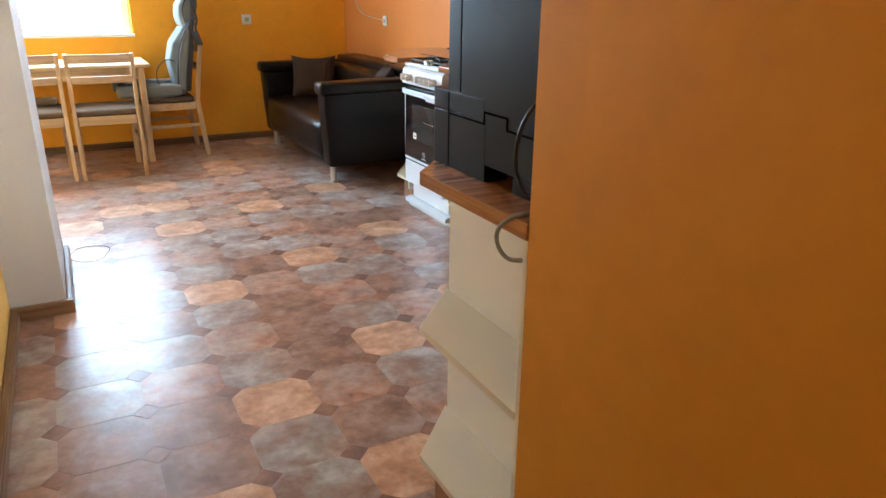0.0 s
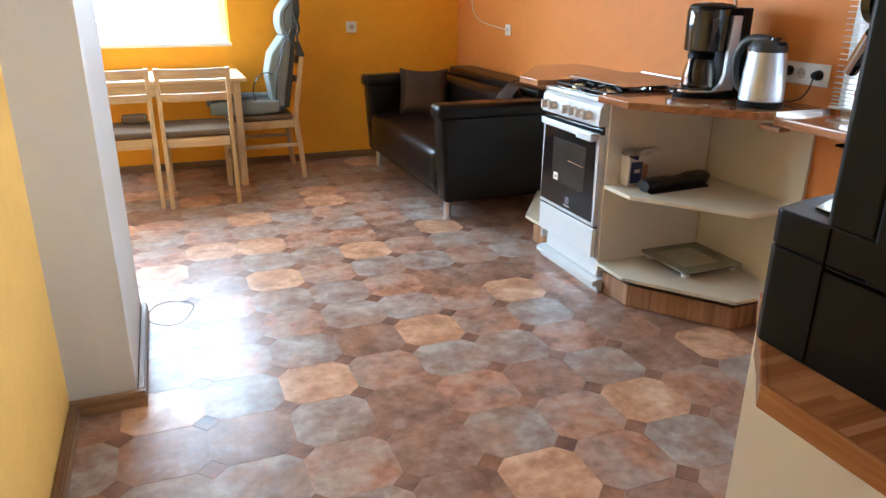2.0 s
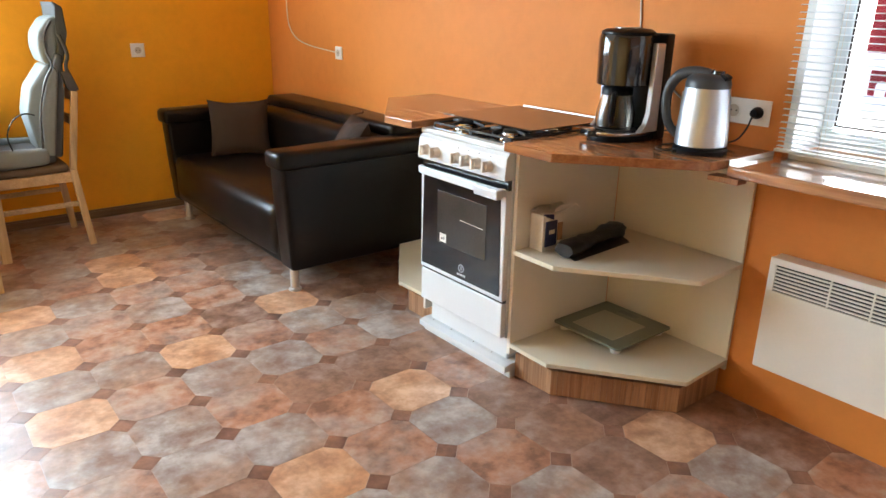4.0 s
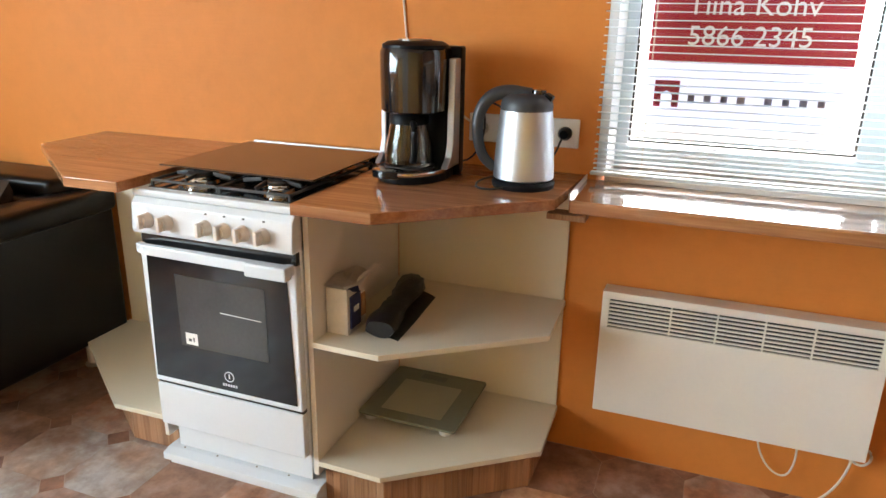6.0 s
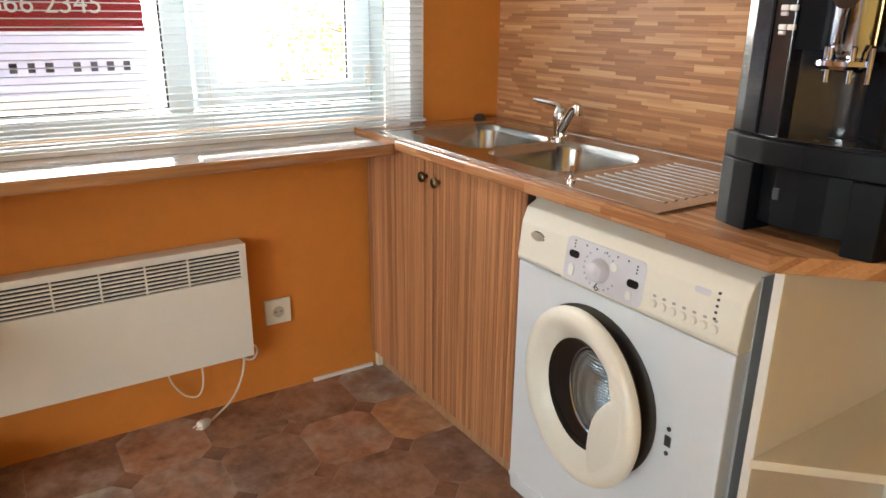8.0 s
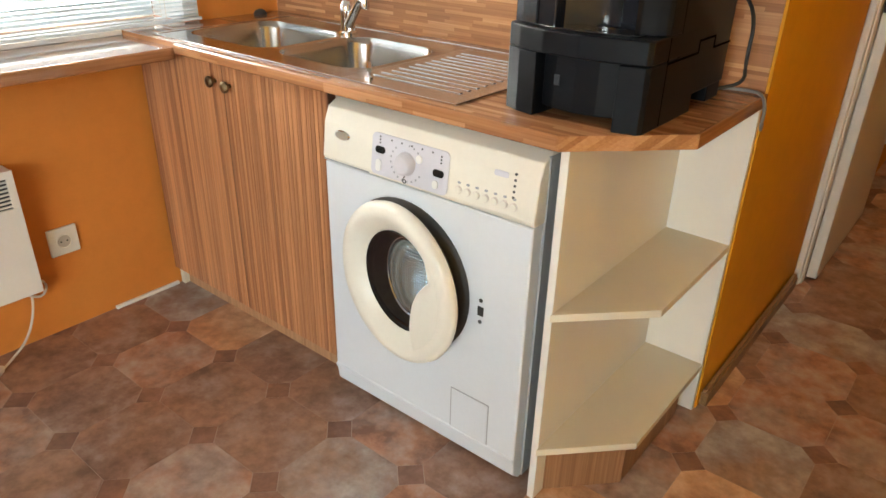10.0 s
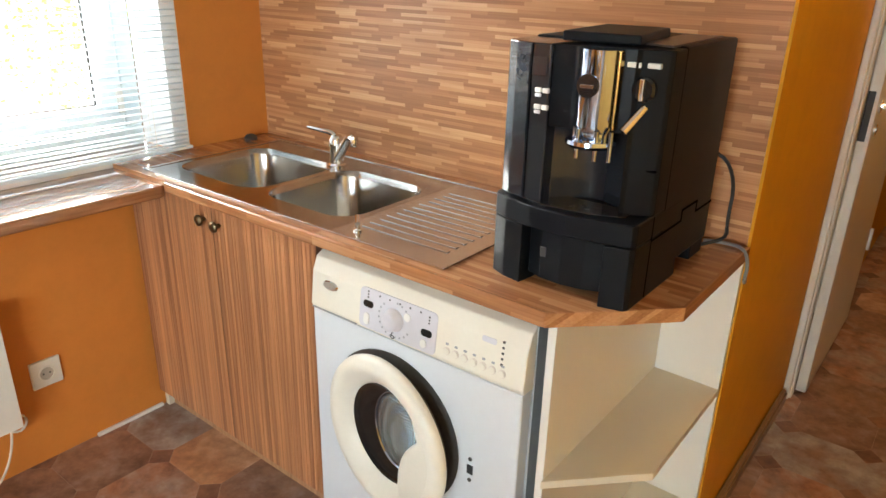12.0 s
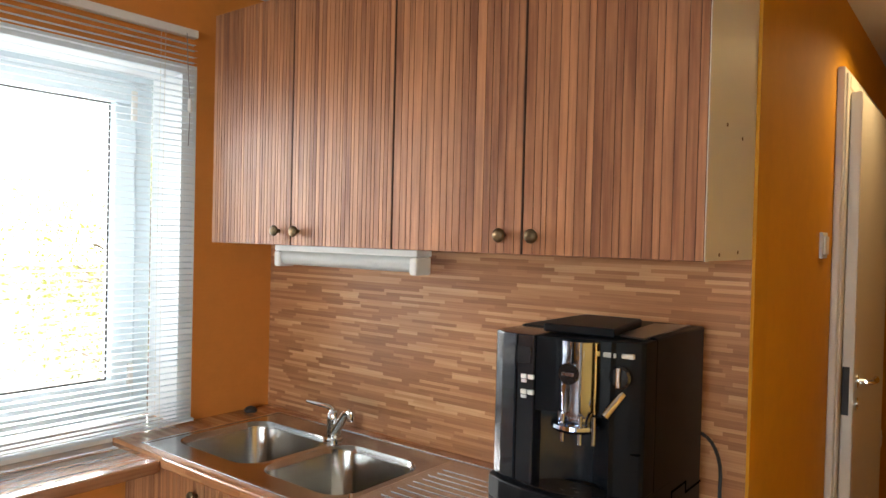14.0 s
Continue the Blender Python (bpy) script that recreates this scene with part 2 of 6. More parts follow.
PLASTW = surface("white_plastic", (0.78, 0.76, 0.72), 0.35, var=0.04, relief=0.02)
# white frame and slats, with the sky's blue light tinted into both colours
FRAME_SKYLIT = surface("window_plastic_skylit", (0.71, 0.81, 0.86), 0.3, var=0.02, relief=0.01)
SLAT_SKYLIT = surface("blind_slat_skylit", (0.74, 0.81, 0.85), 0.4, var=0.02, relief=0.0)
DOORW = surface("door_white_paint", (0.74, 0.68, 0.58), 0.42, var=0.02, scale=2, relief=0.0)
LEATHER = surface("black_leather", (0.007, 0.0052, 0.0046), 0.31, var=0.25, scale=3, grain=160, relief=0.12, spec=0.24)
CUSHFAB = surface("dark_brown_fabric", (0.055, 0.036, 0.028), 0.85, var=0.2, scale=5, grain=400, relief=0.4, spec=0.2)
BLACKPL = surface("black_plastic", (0.006, 0.007, 0.009), 0.40, var=0.12, scale=5, grain=300, relief=0.04, spec=0.14)
KGREY = surface("dark_grey_plastic", (0.040, 0.044, 0.049), 0.42, var=0.08, relief=0.02, spec=0.4)
BLACKGL = surface("black_gloss", (0.012, 0.012, 0.013), 0.12, var=0.1, relief=0.0, coat=0.5)
DARKGLASS = surface("smoked_oven_glass", (0.008, 0.009, 0.011), 0.08, var=0.1, scale=3, relief=0.0)
OVENWIN = surface("oven_window_glass", (0.045, 0.043, 0.04), 0.10, var=0.2, scale=6, relief=0.0)
LIDGLASS = surface("brown_glass_lid", (0.07, 0.038, 0.022), 0.06, var=0.1, relief=0.0)
IRON = surface("cast_iron", (0.02, 0.02, 0.02), 0.55, var=0.2, grain=200, relief=0.2)
STEEL = surface("brushed_steel", (0.58, 0.57, 0.555), 0.22, 1.0, var=0.06, scale=3, grain=60, relief=0.0, stretch=(1, 9, 9))
# sink steel darkened for the bowls: their shade and dark reflections are in the colour
BOWLST = surface("shaded_bowl_steel", (0.43, 0.42, 0.405), 0.18, 1.0, var=0.08, scale=3, grain=60, relief=0.0, stretch=(9, 1, 9))
KETTLEST = surface("brushed_kettle_steel", (0.55, 0.59, 0.64), 0.40, 1.0, var=0.03, scale=3, grain=60, relief=0.0)
FOOTST = surface("satin_foot_metal", (0.62, 0.62, 0.62), 0.38, 0.8, var=0.05, relief=0.0)
CHROME = surface("chrome", (0.78, 0.78, 0.78), 0.07, 1.0, var=0.03, relief=0.0)
DRUM, _n, _l, _b = node_mat("perforated_drum_steel")
_v = _n.new("ShaderNodeTexVoronoi")
_v.inputs["Scale"].default_value, _v.inputs["Randomness"].default_value = 150.0, 0.05
_l.new(coords(_n, _l, (1, 1, 1), False), _v.inputs["Vector"])
_l.new(ramp(_n, _l, _v.outputs["Distance"], [(0.30, (0.018, 0.022, 0.026)), (0.44, (0.44, 0.56, 0.62))]), _b.inputs["Base Color"])
_b.inputs["Metallic"].default_value, _b.inputs["Roughness"].default_value = 1.0, 0.2
bump(_n, _l, _b, _v.outputs["Distance"], 0.8, 0.006)
# chrome tinted dark and blue, so its reflections look dimmer and cooler
SPOUTCH = surface("chrome_cooled_reflection", (0.46, 0.52, 0.62), 0.08, 1.0, var=0.03, relief=0.0)
BRASS = surface("antique_brass", (0.16, 0.11, 0.06), 0.38, 1.0, var=0.4, scale=120, grain=400, relief=0.2)
GOLDEN = surface("gold_edge", (0.75, 0.52, 0.18), 0.2, 1.0, var=0.05, relief=0.0)
RUBBER = surface("dark_rubber", (0.045, 0.042, 0.04), 0.5, var=0.2, relief=0.05)
SCALEGL = surface("grey_green_glass", (0.20, 0.215, 0.165), 0.12, var=0.06, relief=0.0, coat=0.3)
SCALEIN = surface("pale_glass_field", (0.40, 0.40, 0.29), 0.15, var=0.05, relief=0.0, coat=0.3)
LCD = surface("dim_display", (0.13, 0.15, 0.125), 0.2, var=0.05, relief=0.0)
PAPERW = surface("white_paper", (0.74, 0.68, 0.60), 0.8, var=0.08, scale=14, grain=90, relief=0.25)
NAVY = surface("navy_print", (0.02, 0.025, 0.10), 0.5, var=0.2, relief=0.03)
KRAFT = surface("brown_print", (0.36, 0.17, 0.07), 0.6, var=0.2, relief=0.03)
BAGBL = surface("black_foil", (0.012, 0.012, 0.014), 0.4, var=0.3, scale=20, grain=60, relief=0.6)
GREYFAB = surface("grey_mesh_fabric", (0.095, 0.10, 0.104), 0.8, var=0.12, scale=6, grain=420, relief=0.4, spec=0.2)
LIGHTFAB = surface("pale_grey_fabric", (0.23, 0.25, 0.25), 0.75, var=0.1, scale=6, grain=420, relief=0.3, spec=0.2)
SEATFAB = surface("brown_seat_fabric", (0.145, 0.098, 0.065), 0.85, var=0.15, scale=8, grain=350, relief=0.4, spec=0.2)
CARAFE = glass("carafe_glass", (0.80, 0.78, 0.74))
PANE = glass("window_glass")
BOWL = surface("dark_door_glass", (0.010, 0.009, 0.009), 0.06, var=0.15, relief=0.0)
TUBE = sheer("milky_tube_cover", (0.80, 0.82, 0.80), 0.45, 0.35)
RED = sheer("crimson_print", (0.34, 0.007, 0.032), 0.28)
SIGNW = sheer("white_print", (0.74, 0.74, 0.84), 0.3)
SIGNTXT = sheer("white_letters", (0.92, 0.92, 0.93), 0.2)
SIGNGREY = sheer("grey_letters", (0.16, 0.15, 0.20), 0.4)
YARD = surface("pale_yard", (0.42, 0.41, 0.38), 0.9, var=0.12, scale=0.5, grain=6, relief=0.3)
TANK = surface("smoky_tank_plastic", (0.018, 0.021, 0.026), 0.14, var=0.08, relief=0.0, coat=0.3)
PLATE = surface("dark_steel_plate", (0.20, 0.19, 0.18), 0.3, 0.9, var=0.08, relief=0.0)
BARK = surface("bark", (0.10, 0.075, 0.055), 0.9, var=0.35, scale=6, grain=30, relief=0.7)
LEAF = sheer("leaf", (0.17, 0.20, 0.055), 0.5, 0.6)

# darker tone for a flat disc, painting the shade inside a socket's recess
WELL_SHADE = surface("socket_well_shade", (0.50, 0.44, 0.36), 0.4, var=0.03, relief=0.0)
SEAM = surface("black_gap", (0.0015, 0.0015, 0.0015), 0.9, var=0.05, relief=0.0, spec=0.0)
CORDW = surface("white_cord", (0.70, 0.62, 0.52), 0.5, var=0.05, relief=0.0)
CORDG = surface("grey_cord", (0.22, 0.21, 0.20), 0.5, var=0.05, relief=0.0)
CORDB = surface("black_cord", (0.02, 0.02, 0.02), 0.45, var=0.05, relief=0.0)
BULBGLOW, _n, _l, _b = node_mat("lit_bulb")
_b.inputs["Emission Color"].default_value, _b.inputs["Emission Strength"].default_value = (1.0, 0.72, 0.36, 1), 8.0


# ---- mesh helpers (all in the room's coordinates) ----
def thing(name, base, label="", category="", group="", kind=""):
    ob = new(name)
    ob.empty_display_size = 0.05
    ob.location = base
    bpy.context.view_layer.update()
    return tagged(ob, label, category, group, kind)


def root_of(ob):
    while ob.parent:
        ob = ob.parent
    return ob


def part(name, bm, material, parent, label="", smooth=False):
    """Links bm, given in the room's coordinates, as one mesh under a thing or under a part."""
    if parent is not None:
        bm.transform(Matrix.Translation(-root_of(parent).location))
    bmesh.ops.recalc_face_normals(bm, faces=bm.faces)
    me = bpy.data.meshes.new(name)
    bm.to_mesh(me)
    bm.free()
    me.materials.append(material)
    if smooth:
        for p in me.polygons:
            p.use_smooth = True
        me.set_sharp_from_angle(angle=radians(40))
    ob = new(name, me)
    ob.parent = parent
    return tagged(ob, label)


def solid(name, bm, material, label, category="", group="", kind="", base=None, smooth=False):
    """A thing that is one mesh, with its origin at its base."""
    if base is None:
        lo = [min(v.co[i] for v in bm.verts) for i in range(3)]
        hi = [max(v.co[i] for v in bm.verts) for i in range(3)]
        base = ((lo[0] + hi[0]) / 2, (lo[1] + hi[1]) / 2, lo[2])
    bm.transform(Matrix.Translation(-Vector(base)))
    ob = part(name, bm, material, None, "", smooth)
    ob.location = base
    return tagged(ob, label, category, group, kind)


def box(x0, x1, y0, y1, z0, z1, bev=0.0, bm=None, seg=2):
    out = bm or bmesh.new()
    tmp = bmesh.new()
    bmesh.ops.create_cube(tmp, size=1.0)
    for v in tmp.verts:
        v.co = ((x0 + x1) / 2 + v.co.x * (x1 - x0), (y0 + y1) / 2 + v.co.y * (y1 - y0), (z0 + z1) / 2 + v.co.z * (z1 - z0))
    if bev:
        bmesh.ops.bevel(tmp, geom=tmp.edges[:], offset=bev, segments=seg, profile=0.5, affect="EDGES")
    add(out, tmp)
    return out


def add(bm, tmp):
    idx = [bm.verts.new(v.co) for v in tmp.verts]
    tmp.verts.index_update()
    for f in tmp.faces:
        bm.faces.new([idx[v.index] for v in f.verts])
    tmp.free()


def prism(pts, lo, hi, axis="z", bev=0.0, bm=None, seg=2):
    """An outline drawn out along an axis. pts: (x, y), (x, z) or (y, z) for axis z, y, x."""
    out = bm or bmesh.new()
    tmp = bmesh.new()

    def at(p, h):
        return {"z": (p[0], p[1], h), "y": (p[0], h, p[1]), "x": (h, p[0], p[1])}[axis]

    a = [tmp.verts.new(at(p, lo)) for p in pts]
    b = [tmp.verts.new(at(p, hi)) for p in pts]
    tmp.faces.new(a[::-1])
    tmp.faces.new(b)
    for i in range(len(pts)):
        j = (i + 1) % len(pts)
        tmp.faces.new((a[i], a[j], b[j], b[i]))
    bmesh.ops.recalc_face_normals(tmp, faces=tmp.faces)
    if bev:
        bmesh.ops.bevel(tmp, geom=tmp.edges[:], offset=bev, segments=seg, profile=0.5, affect="EDGES")
    add(out, tmp)
    return out


def loft(loops, closed=True, caps=True, bm=None):
    out = bm or bmesh.new()
    rings = [[out.verts.new(p) for p in lp] for lp in loops]
    k = len(rings[0])
    for r, s in zip(rings, rings[1:]):
        for i in range(k if closed else k - 1):
            j = (i + 1) % k
            out.faces.new((r[i], r[j], s[j], s[i]))
    if caps:
        out.faces.new(rings[0][::-1])
        out.faces.new(rings[-1])
    return out


def lathe(profile, c, axis="z", n=32, bm=None, caps=False):
    """Turns (radius, height) pairs round an axis through c."""
    loops = []
    for r, h in profile:
        lp = []
        for i in range(n):
            a = 2 * math.pi * i / n
            u, v = max(r, 1e-4) * math.cos(a), max(r, 1e-4) * math.sin(a)
            lp.append({"z": (c[0] + u, c[1] + v, c[2] + h), "y": (c[0] + u, c[1] + h, c[2] + v), "x": (c[0] + h, c[1] + u, c[2] + v)}[axis])
        loops.append(lp)
    return loft(loops, True, caps, bm)


def tube(pts, r, n=8, bm=None, rounds=2):
    """A round cord or pipe along points, smoothed."""
    p = [Vector(q) for q in pts]
    for _ in range(rounds):
        s = [p[0]]
        for a, b in zip(p, p[1:]):
            s += [a.lerp(b, 0.25), a.lerp(b, 0.75)]
        p = s + [p[-1]]
    loops, up = [], Vector((0.13, 0.31, 0.94)).normalized()
    for i, q in enumerate(p):
        d = (p[min(i + 1, len(p) - 1)] - p[max(i - 1, 0)]).normalized()
        u = d.cross(up)
        u = u.normalized() if u.length > 1e-3 else d.orthogonal().normalized()
        v = d.cross(u)
        rr = r[0] + (r[1] - r[0]) * i / (len(p) - 1) if isinstance(r, tuple) else r
        loops.append([q + (u * math.cos(2 * math.pi * k / n) + v * math.sin(2 * math.pi * k / n)) * rr for k in range(n)])
    return loft(loops, True, True, bm)


def beam(a, b, w, h, bev=0.003, bm=None, bend=0.0):
    """A straight bar of w x h from a to b."""
    a, b = Vector(a), Vector(b)
    tmp = box(-w / 2, w / 2, -h / 2, h / 2, 0, (b - a).length, bev)
    tmp.transform(Matrix.Translation(a) @ (b - a).to_track_quat("Z", "Y").to_matrix().to_4x4())
    out = bm or bmesh.new()
    add(out, tmp)
    return out


def soft_box(x0, x1, y0, y1, z0, z1, bulge=0.02, bev=0.03, cuts=6, seed=1, wrinkle=0.0):
    """An upholstered block: rounded edges, swollen faces, faint folds."""
    bm = box(x0, x1, y0, y1, z0, z1)
    bmesh.ops.bevel(bm, geom=bm.edges[:], offset=bev, segments=4, profile=0.5, affect="EDGES")
    bmesh.ops.subdivide_edges(bm, edges=[e for e in bm.edges if e.calc_length() > 0.12], cuts=cuts, use_grid_fill=True)
    c = Vector(((x0 + x1) / 2, (y0 + y1) / 2, (z0 + z1) / 2))
    s = Vector(((x1 - x0) / 2, (y1 - y0) / 2, (z1 - z0) / 2))
    bm.normal_update()
    for v in bm.verts:
        q = v.co - c
        u = [q[i] / s[i] for i in range(3)]
        k = max(0.0, 1 - u[0] ** 2) * max(0, 1 - u[1] ** 2) + max(0, 1 - u[1] ** 2) * max(0, 1 - u[2] ** 2) + max(0, 1 - u[0] ** 2) * max(0, 1 - u[2] ** 2)
        fold = wrinkle * noise.noise(v.co * 9 + Vector((seed, seed, 0)))
        v.co += v.normal * (bulge * min(1, k) + fold)
    return bm


def rounded_rect(x0, x1, y0, y1, r, n=7):
    out = []
    for cx, cy, a0 in ((x1 - r, y1 - r, 0), (x0 + r, y1 - r, 90), (x0 + r, y0 + r, 180), (x1 - r, y0 + r, 270)):
        for k in range(n):
            a = radians(a0 + 90 * k / (n - 1))
            out.append((cx + r * math.cos(a), cy + r * math.sin(a)))
    return out


def disc(c, r, depth, axis, n=20, bm=None):
    return lathe([(0, 0), (r, 0), (r, depth), (0, depth)], c, axis, n, bm)


# ---- the shell of the rooms ----
CEIL_Z = 2.42
FAR_Y = 5.54
floor = thing("floor", (1.0, 2.0, -0.02), "printed stone-tile vinyl floor, brown and grey", kind="structure")
bm = box(-0.44, 0.80, -3.6, 0.0, -0.05, -0.0009)
box(-0.44, 2.68, 0.0, 2.90, -0.05, -0.0009, bm=bm)
box(-3.1, 2.68, 2.90, 5.74, -0.05, -0.0009, bm=bm)
part("subfloor", bm, GROUT, floor)


def wall(name, pieces, material, label):
    bm = bmesh.new()
    for p in pieces:
        box(*p, bm=bm)
    return solid(name, bm, material, label, kind="structure")


WY0, WY1, WZ0, WZ1 = 0.33, 1.825, 0.86, 2.12
wall("wall_east", [(2.4, 2.68, -0.12, WY0, 0, CEIL_Z), (2.4, 2.68, WY1, 5.74, 0, CEIL_Z), (2.4, 2.68, WY0, WY1, 0, WZ0), (2.4, 2.68, WY0, WY1, WZ1, CEIL_Z)], ORANGE,
     "orange wallpapered wall with a wide window opening")
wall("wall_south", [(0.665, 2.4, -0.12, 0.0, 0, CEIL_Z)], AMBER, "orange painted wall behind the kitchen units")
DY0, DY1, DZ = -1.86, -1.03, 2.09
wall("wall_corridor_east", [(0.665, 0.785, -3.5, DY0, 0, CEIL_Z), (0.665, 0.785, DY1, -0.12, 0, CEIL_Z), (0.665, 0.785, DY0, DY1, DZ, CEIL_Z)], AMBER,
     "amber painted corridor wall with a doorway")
wall("wall_closing_doorway", [(0.80, 0.86, -2.1, -0.8, 0, CEIL_Z)], AMBER, "plain amber wall behind the closed door")
wall("wall_corridor_end", [(-0.44, 0.785, -3.6, -3.5, 0, CEIL_Z)], AMBER, "plain amber wall at the corridor's end")
wall("wall_corridor_west", [(-0.44, -0.322, -3.5, 2.17, 0, CEIL_Z)], YELLOW, "pale yellow painted corridor wall")
wall("wall_pier", [(-0.44, -0.120, 2.17, 2.90, 0, CEIL_Z)], PIER_WHITE, "white painted wall end between corridor and dining corner")
wall("wall_dining_south", [(-3.1, -0.44, 2.78, 2.90, 0, CEIL_Z)], YELLOW, "plain yellow wall of the dining corner")
wall("wall_dining_west", [(-3.1, -3.0, 2.90, 5.74, 0, CEIL_Z)], YELLOW, "plain yellow wall closing the dining corner")
FX0, FX1, FZ0, FZ1 = -2.45, 0.572, 0.93, 2.10
wall("wall_north", [(-3.0, FX0, FAR_Y, 5.74, 0, CEIL_Z), (FX1, 2.4, FAR_Y, 5.74, 0, CEIL_Z), (FX0, FX1, FAR_Y, 5.74, 0, FZ0), (FX0, FX1, FAR_Y, 5.74, FZ1, CEIL_Z)], AMBER_LIT,
     "amber painted wall, colour brightened as if lit, with a bright window opening")
solid("ceiling", box(-3.1, 2.7, -3.6, 5.75, CEIL_Z, CEIL_Z + 0.1), CEIL, "plain white painted ceiling", kind="structure")


def skirting(name, x0, x1, y0, y1, material):
    bm = box(x0, x1, y0, y1, 0.0, 0.045, 0.003)
    box(x0 + (0.004 if x1 - x0 < 0.05 else 0), x1 - (0.004 if x1 - x0 < 0.05 else 0), y0 + (0.004 if y1 - y0 < 0.05 else 0), y1 - (0.004 if y1 - y0 < 0.05 else 0), 0.045, 0.056, 0.003, bm=bm)
    solid(name, bm, material, "brown wooden skirting board along the wall", kind="structure")


skirting("baseboard_corridor", -0.322, -0.294, -3.5, 2.142, SKIRT)
skirting("baseboard_pier_front", -0.322, -0.092, 2.142, 2.17, SKIRTX)
skirting("baseboard_pier_side", -0.120, -0.092, 2.17, 2.90, SKIRT)
skirting("baseboard_north", -3.0, 2.4, FAR_Y - 0.022, FAR_Y, SKIRTX)
skirting("baseboard_corridor_east", 0.643, 0.665, -0.93, -0.02, SKIRT)
solid("trim_floor_strip", box(2.386, 2.398, 0.56, 0.80, 0.0, 0.012, 0.002), PLASTW, "short white plastic floor strip at the wall", kind="structure")

patch = []
for k in range(25):
    a = 2 * math.pi * k / 24
    patch.append((-0.005 + 0.092 * math.cos(a) + 0.008 * math.sin(3 * a), 2.882 + 0.125 * math.sin(a) + 0.010 * math.cos(2 * a), 0.0008))
part("patch_cut", tube(patch, 0.0016, 5, None, 0), SEAM, floor, "dark cut line round a vinyl patch")

# ---- kitchen window ----
win = thing("window_1", (2.62, 1.08, 0.90), "white plastic kitchen window with two sashes", kind="structure")
fx0, fx1 = 2.585, 2.645
bm = bmesh.new()
for p in ((fx0, fx1, 0.385, 1.82, 0.905, 0.965), (fx0, fx1, 0.385, 1.82, 2.06, 2.12), (fx0, fx1, 0.385, 0.445, 0.965, 2.06), (fx0, fx1, 1.765, 1.82, 0.965, 2.06), (fx0, fx1, 1.075, 1.15, 0.965, 2.06)):
    box(*p, 0.006, bm)
part("window_frame", bm, FRAME_SKYLIT, win)
bm = bmesh.new()
for p in ((2.565, 2.63, 0.452, 1.068, 0.972, 1.045), (2.565, 2.63, 0.452, 1.068, 1.985, 2.055), (2.565, 2.63, 0.452, 0.53, 1.045, 1.985), (2.565, 2.63, 0.995, 1.068, 1.045, 1.985)):
    box(*p, 0.008, bm)
sash = part("sash", bm, FRAME_SKYLIT, win, "white opening sash")
part("pane", box(2.598, 2.604, 0.53, 0.995, 1.045, 1.985), PANE, sash).visible_shadow = False
bm = bmesh.new()
for p in ((2.594, 2.597, 0.53, 0.536, 1.045, 1.985), (2.594, 2.597, 0.989, 0.995, 1.045, 1.985), (2.594, 2.597, 0.536, 0.989, 1.045, 1.051), (2.594, 2.597, 0.536, 0.989, 1.979, 1.985)):
    box(*p, bm=bm)
part("seal", bm, RUBBER, sash, "black rubber glazing seal")
part("pane", box(2.598, 2.604, 1.15, 1.765, 0.985, 2.06), PANE, win).visible_shadow = False
bm = bmesh.new()
for p in ((2.594, 2.597, 1.15, 1.765, 0.979, 0.985), (2.594, 2.597, 1.15, 1.156, 0.985, 2.06), (2.594, 2.597, 1.759, 1.765, 0.985, 2.06)):
    box(*p, bm=bm)
part("seal", bm, RUBBER, win, "black rubber glazing seal")
bm = box(2.556, 2.566, 0.455, 0.475, 1.93, 2.03, 0.003)
box(2.556, 2.566, 0.455, 0.475, 1.02, 1.10, 0.003, bm)
part("hinge", bm, PLASTW, sash)
bm = bmesh.new()
for p in ((2.401, 2.585, 0.33, 0.384, 0.906, 2.12), (2.401, 2.585, 1.80, 1.825, 0.906, 2.12), (2.401, 2.585, 0.384, 1.80, 2.085, 2.12)):
    box(*p, bm=bm)
part("reveal", bm, REVEAL_LIT, win, "white plastered window reveal")

# sign fixed to the outside of the fixed pane
sign = thing("window_sign", (2.66, 1.46, 1.03), "crimson and white for-sale sign behind the window pane", "sign")
part("red_field", box(2.652, 2.656, 1.187, 1.735, 1.212, 1.66), RED, sign)
part("white_field", box(2.652, 2.656, 1.187, 1.735, 1.03, 1.2115), SIGNW, sign)


def letters(text, size, centre, material, parent, extrude=0.0006, turn=None):
    cu = bpy.data.curves.new("letters", "FONT")
    cu.body, cu.size, cu.align_x, cu.align_y, cu.extrude = text, size, "CENTER", "CENTER", extrude
    tmp = bpy.data.objects.new("letters", cu)
    scene.collection.objects.link(tmp)
    me = bpy.data.meshes.new_from_object(tmp.evaluated_get(bpy.context.evaluated_depsgraph_get()))
    bpy.data.objects.remove(tmp)
    bm = bmesh.new()
    bm.from_mesh(me)
    m = turn or Matrix(((0, 0, -1), (-1, 0, 0), (0, 1, 0)))
    bm.transform(Matrix.Translation(centre) @ m.to_4x4())
    part("lettering", bm, material, parent)


letters("5866 2345", 0.078, (2.6505, 1.465, 1.287), SIGNTXT, sign)
letters("Tiina Kohv", 0.080, (2.6505, 1.465, 1.372), SIGNTXT, sign)
bm = prism([(1.708, 1.082), (1.708, 1.160), (1.636, 1.160), (1.636, 1.082), (1.656, 1.082), (1.656, 1.115), (1.663, 1.126), (1.672, 1.130), (1.681, 1.126), (1.688, 1.115), (1.688, 1.082)], 2.6495, 2.6515, "x")
part("emblem", bm, RED, sign, "small crimson arch emblem")
y = 1.61
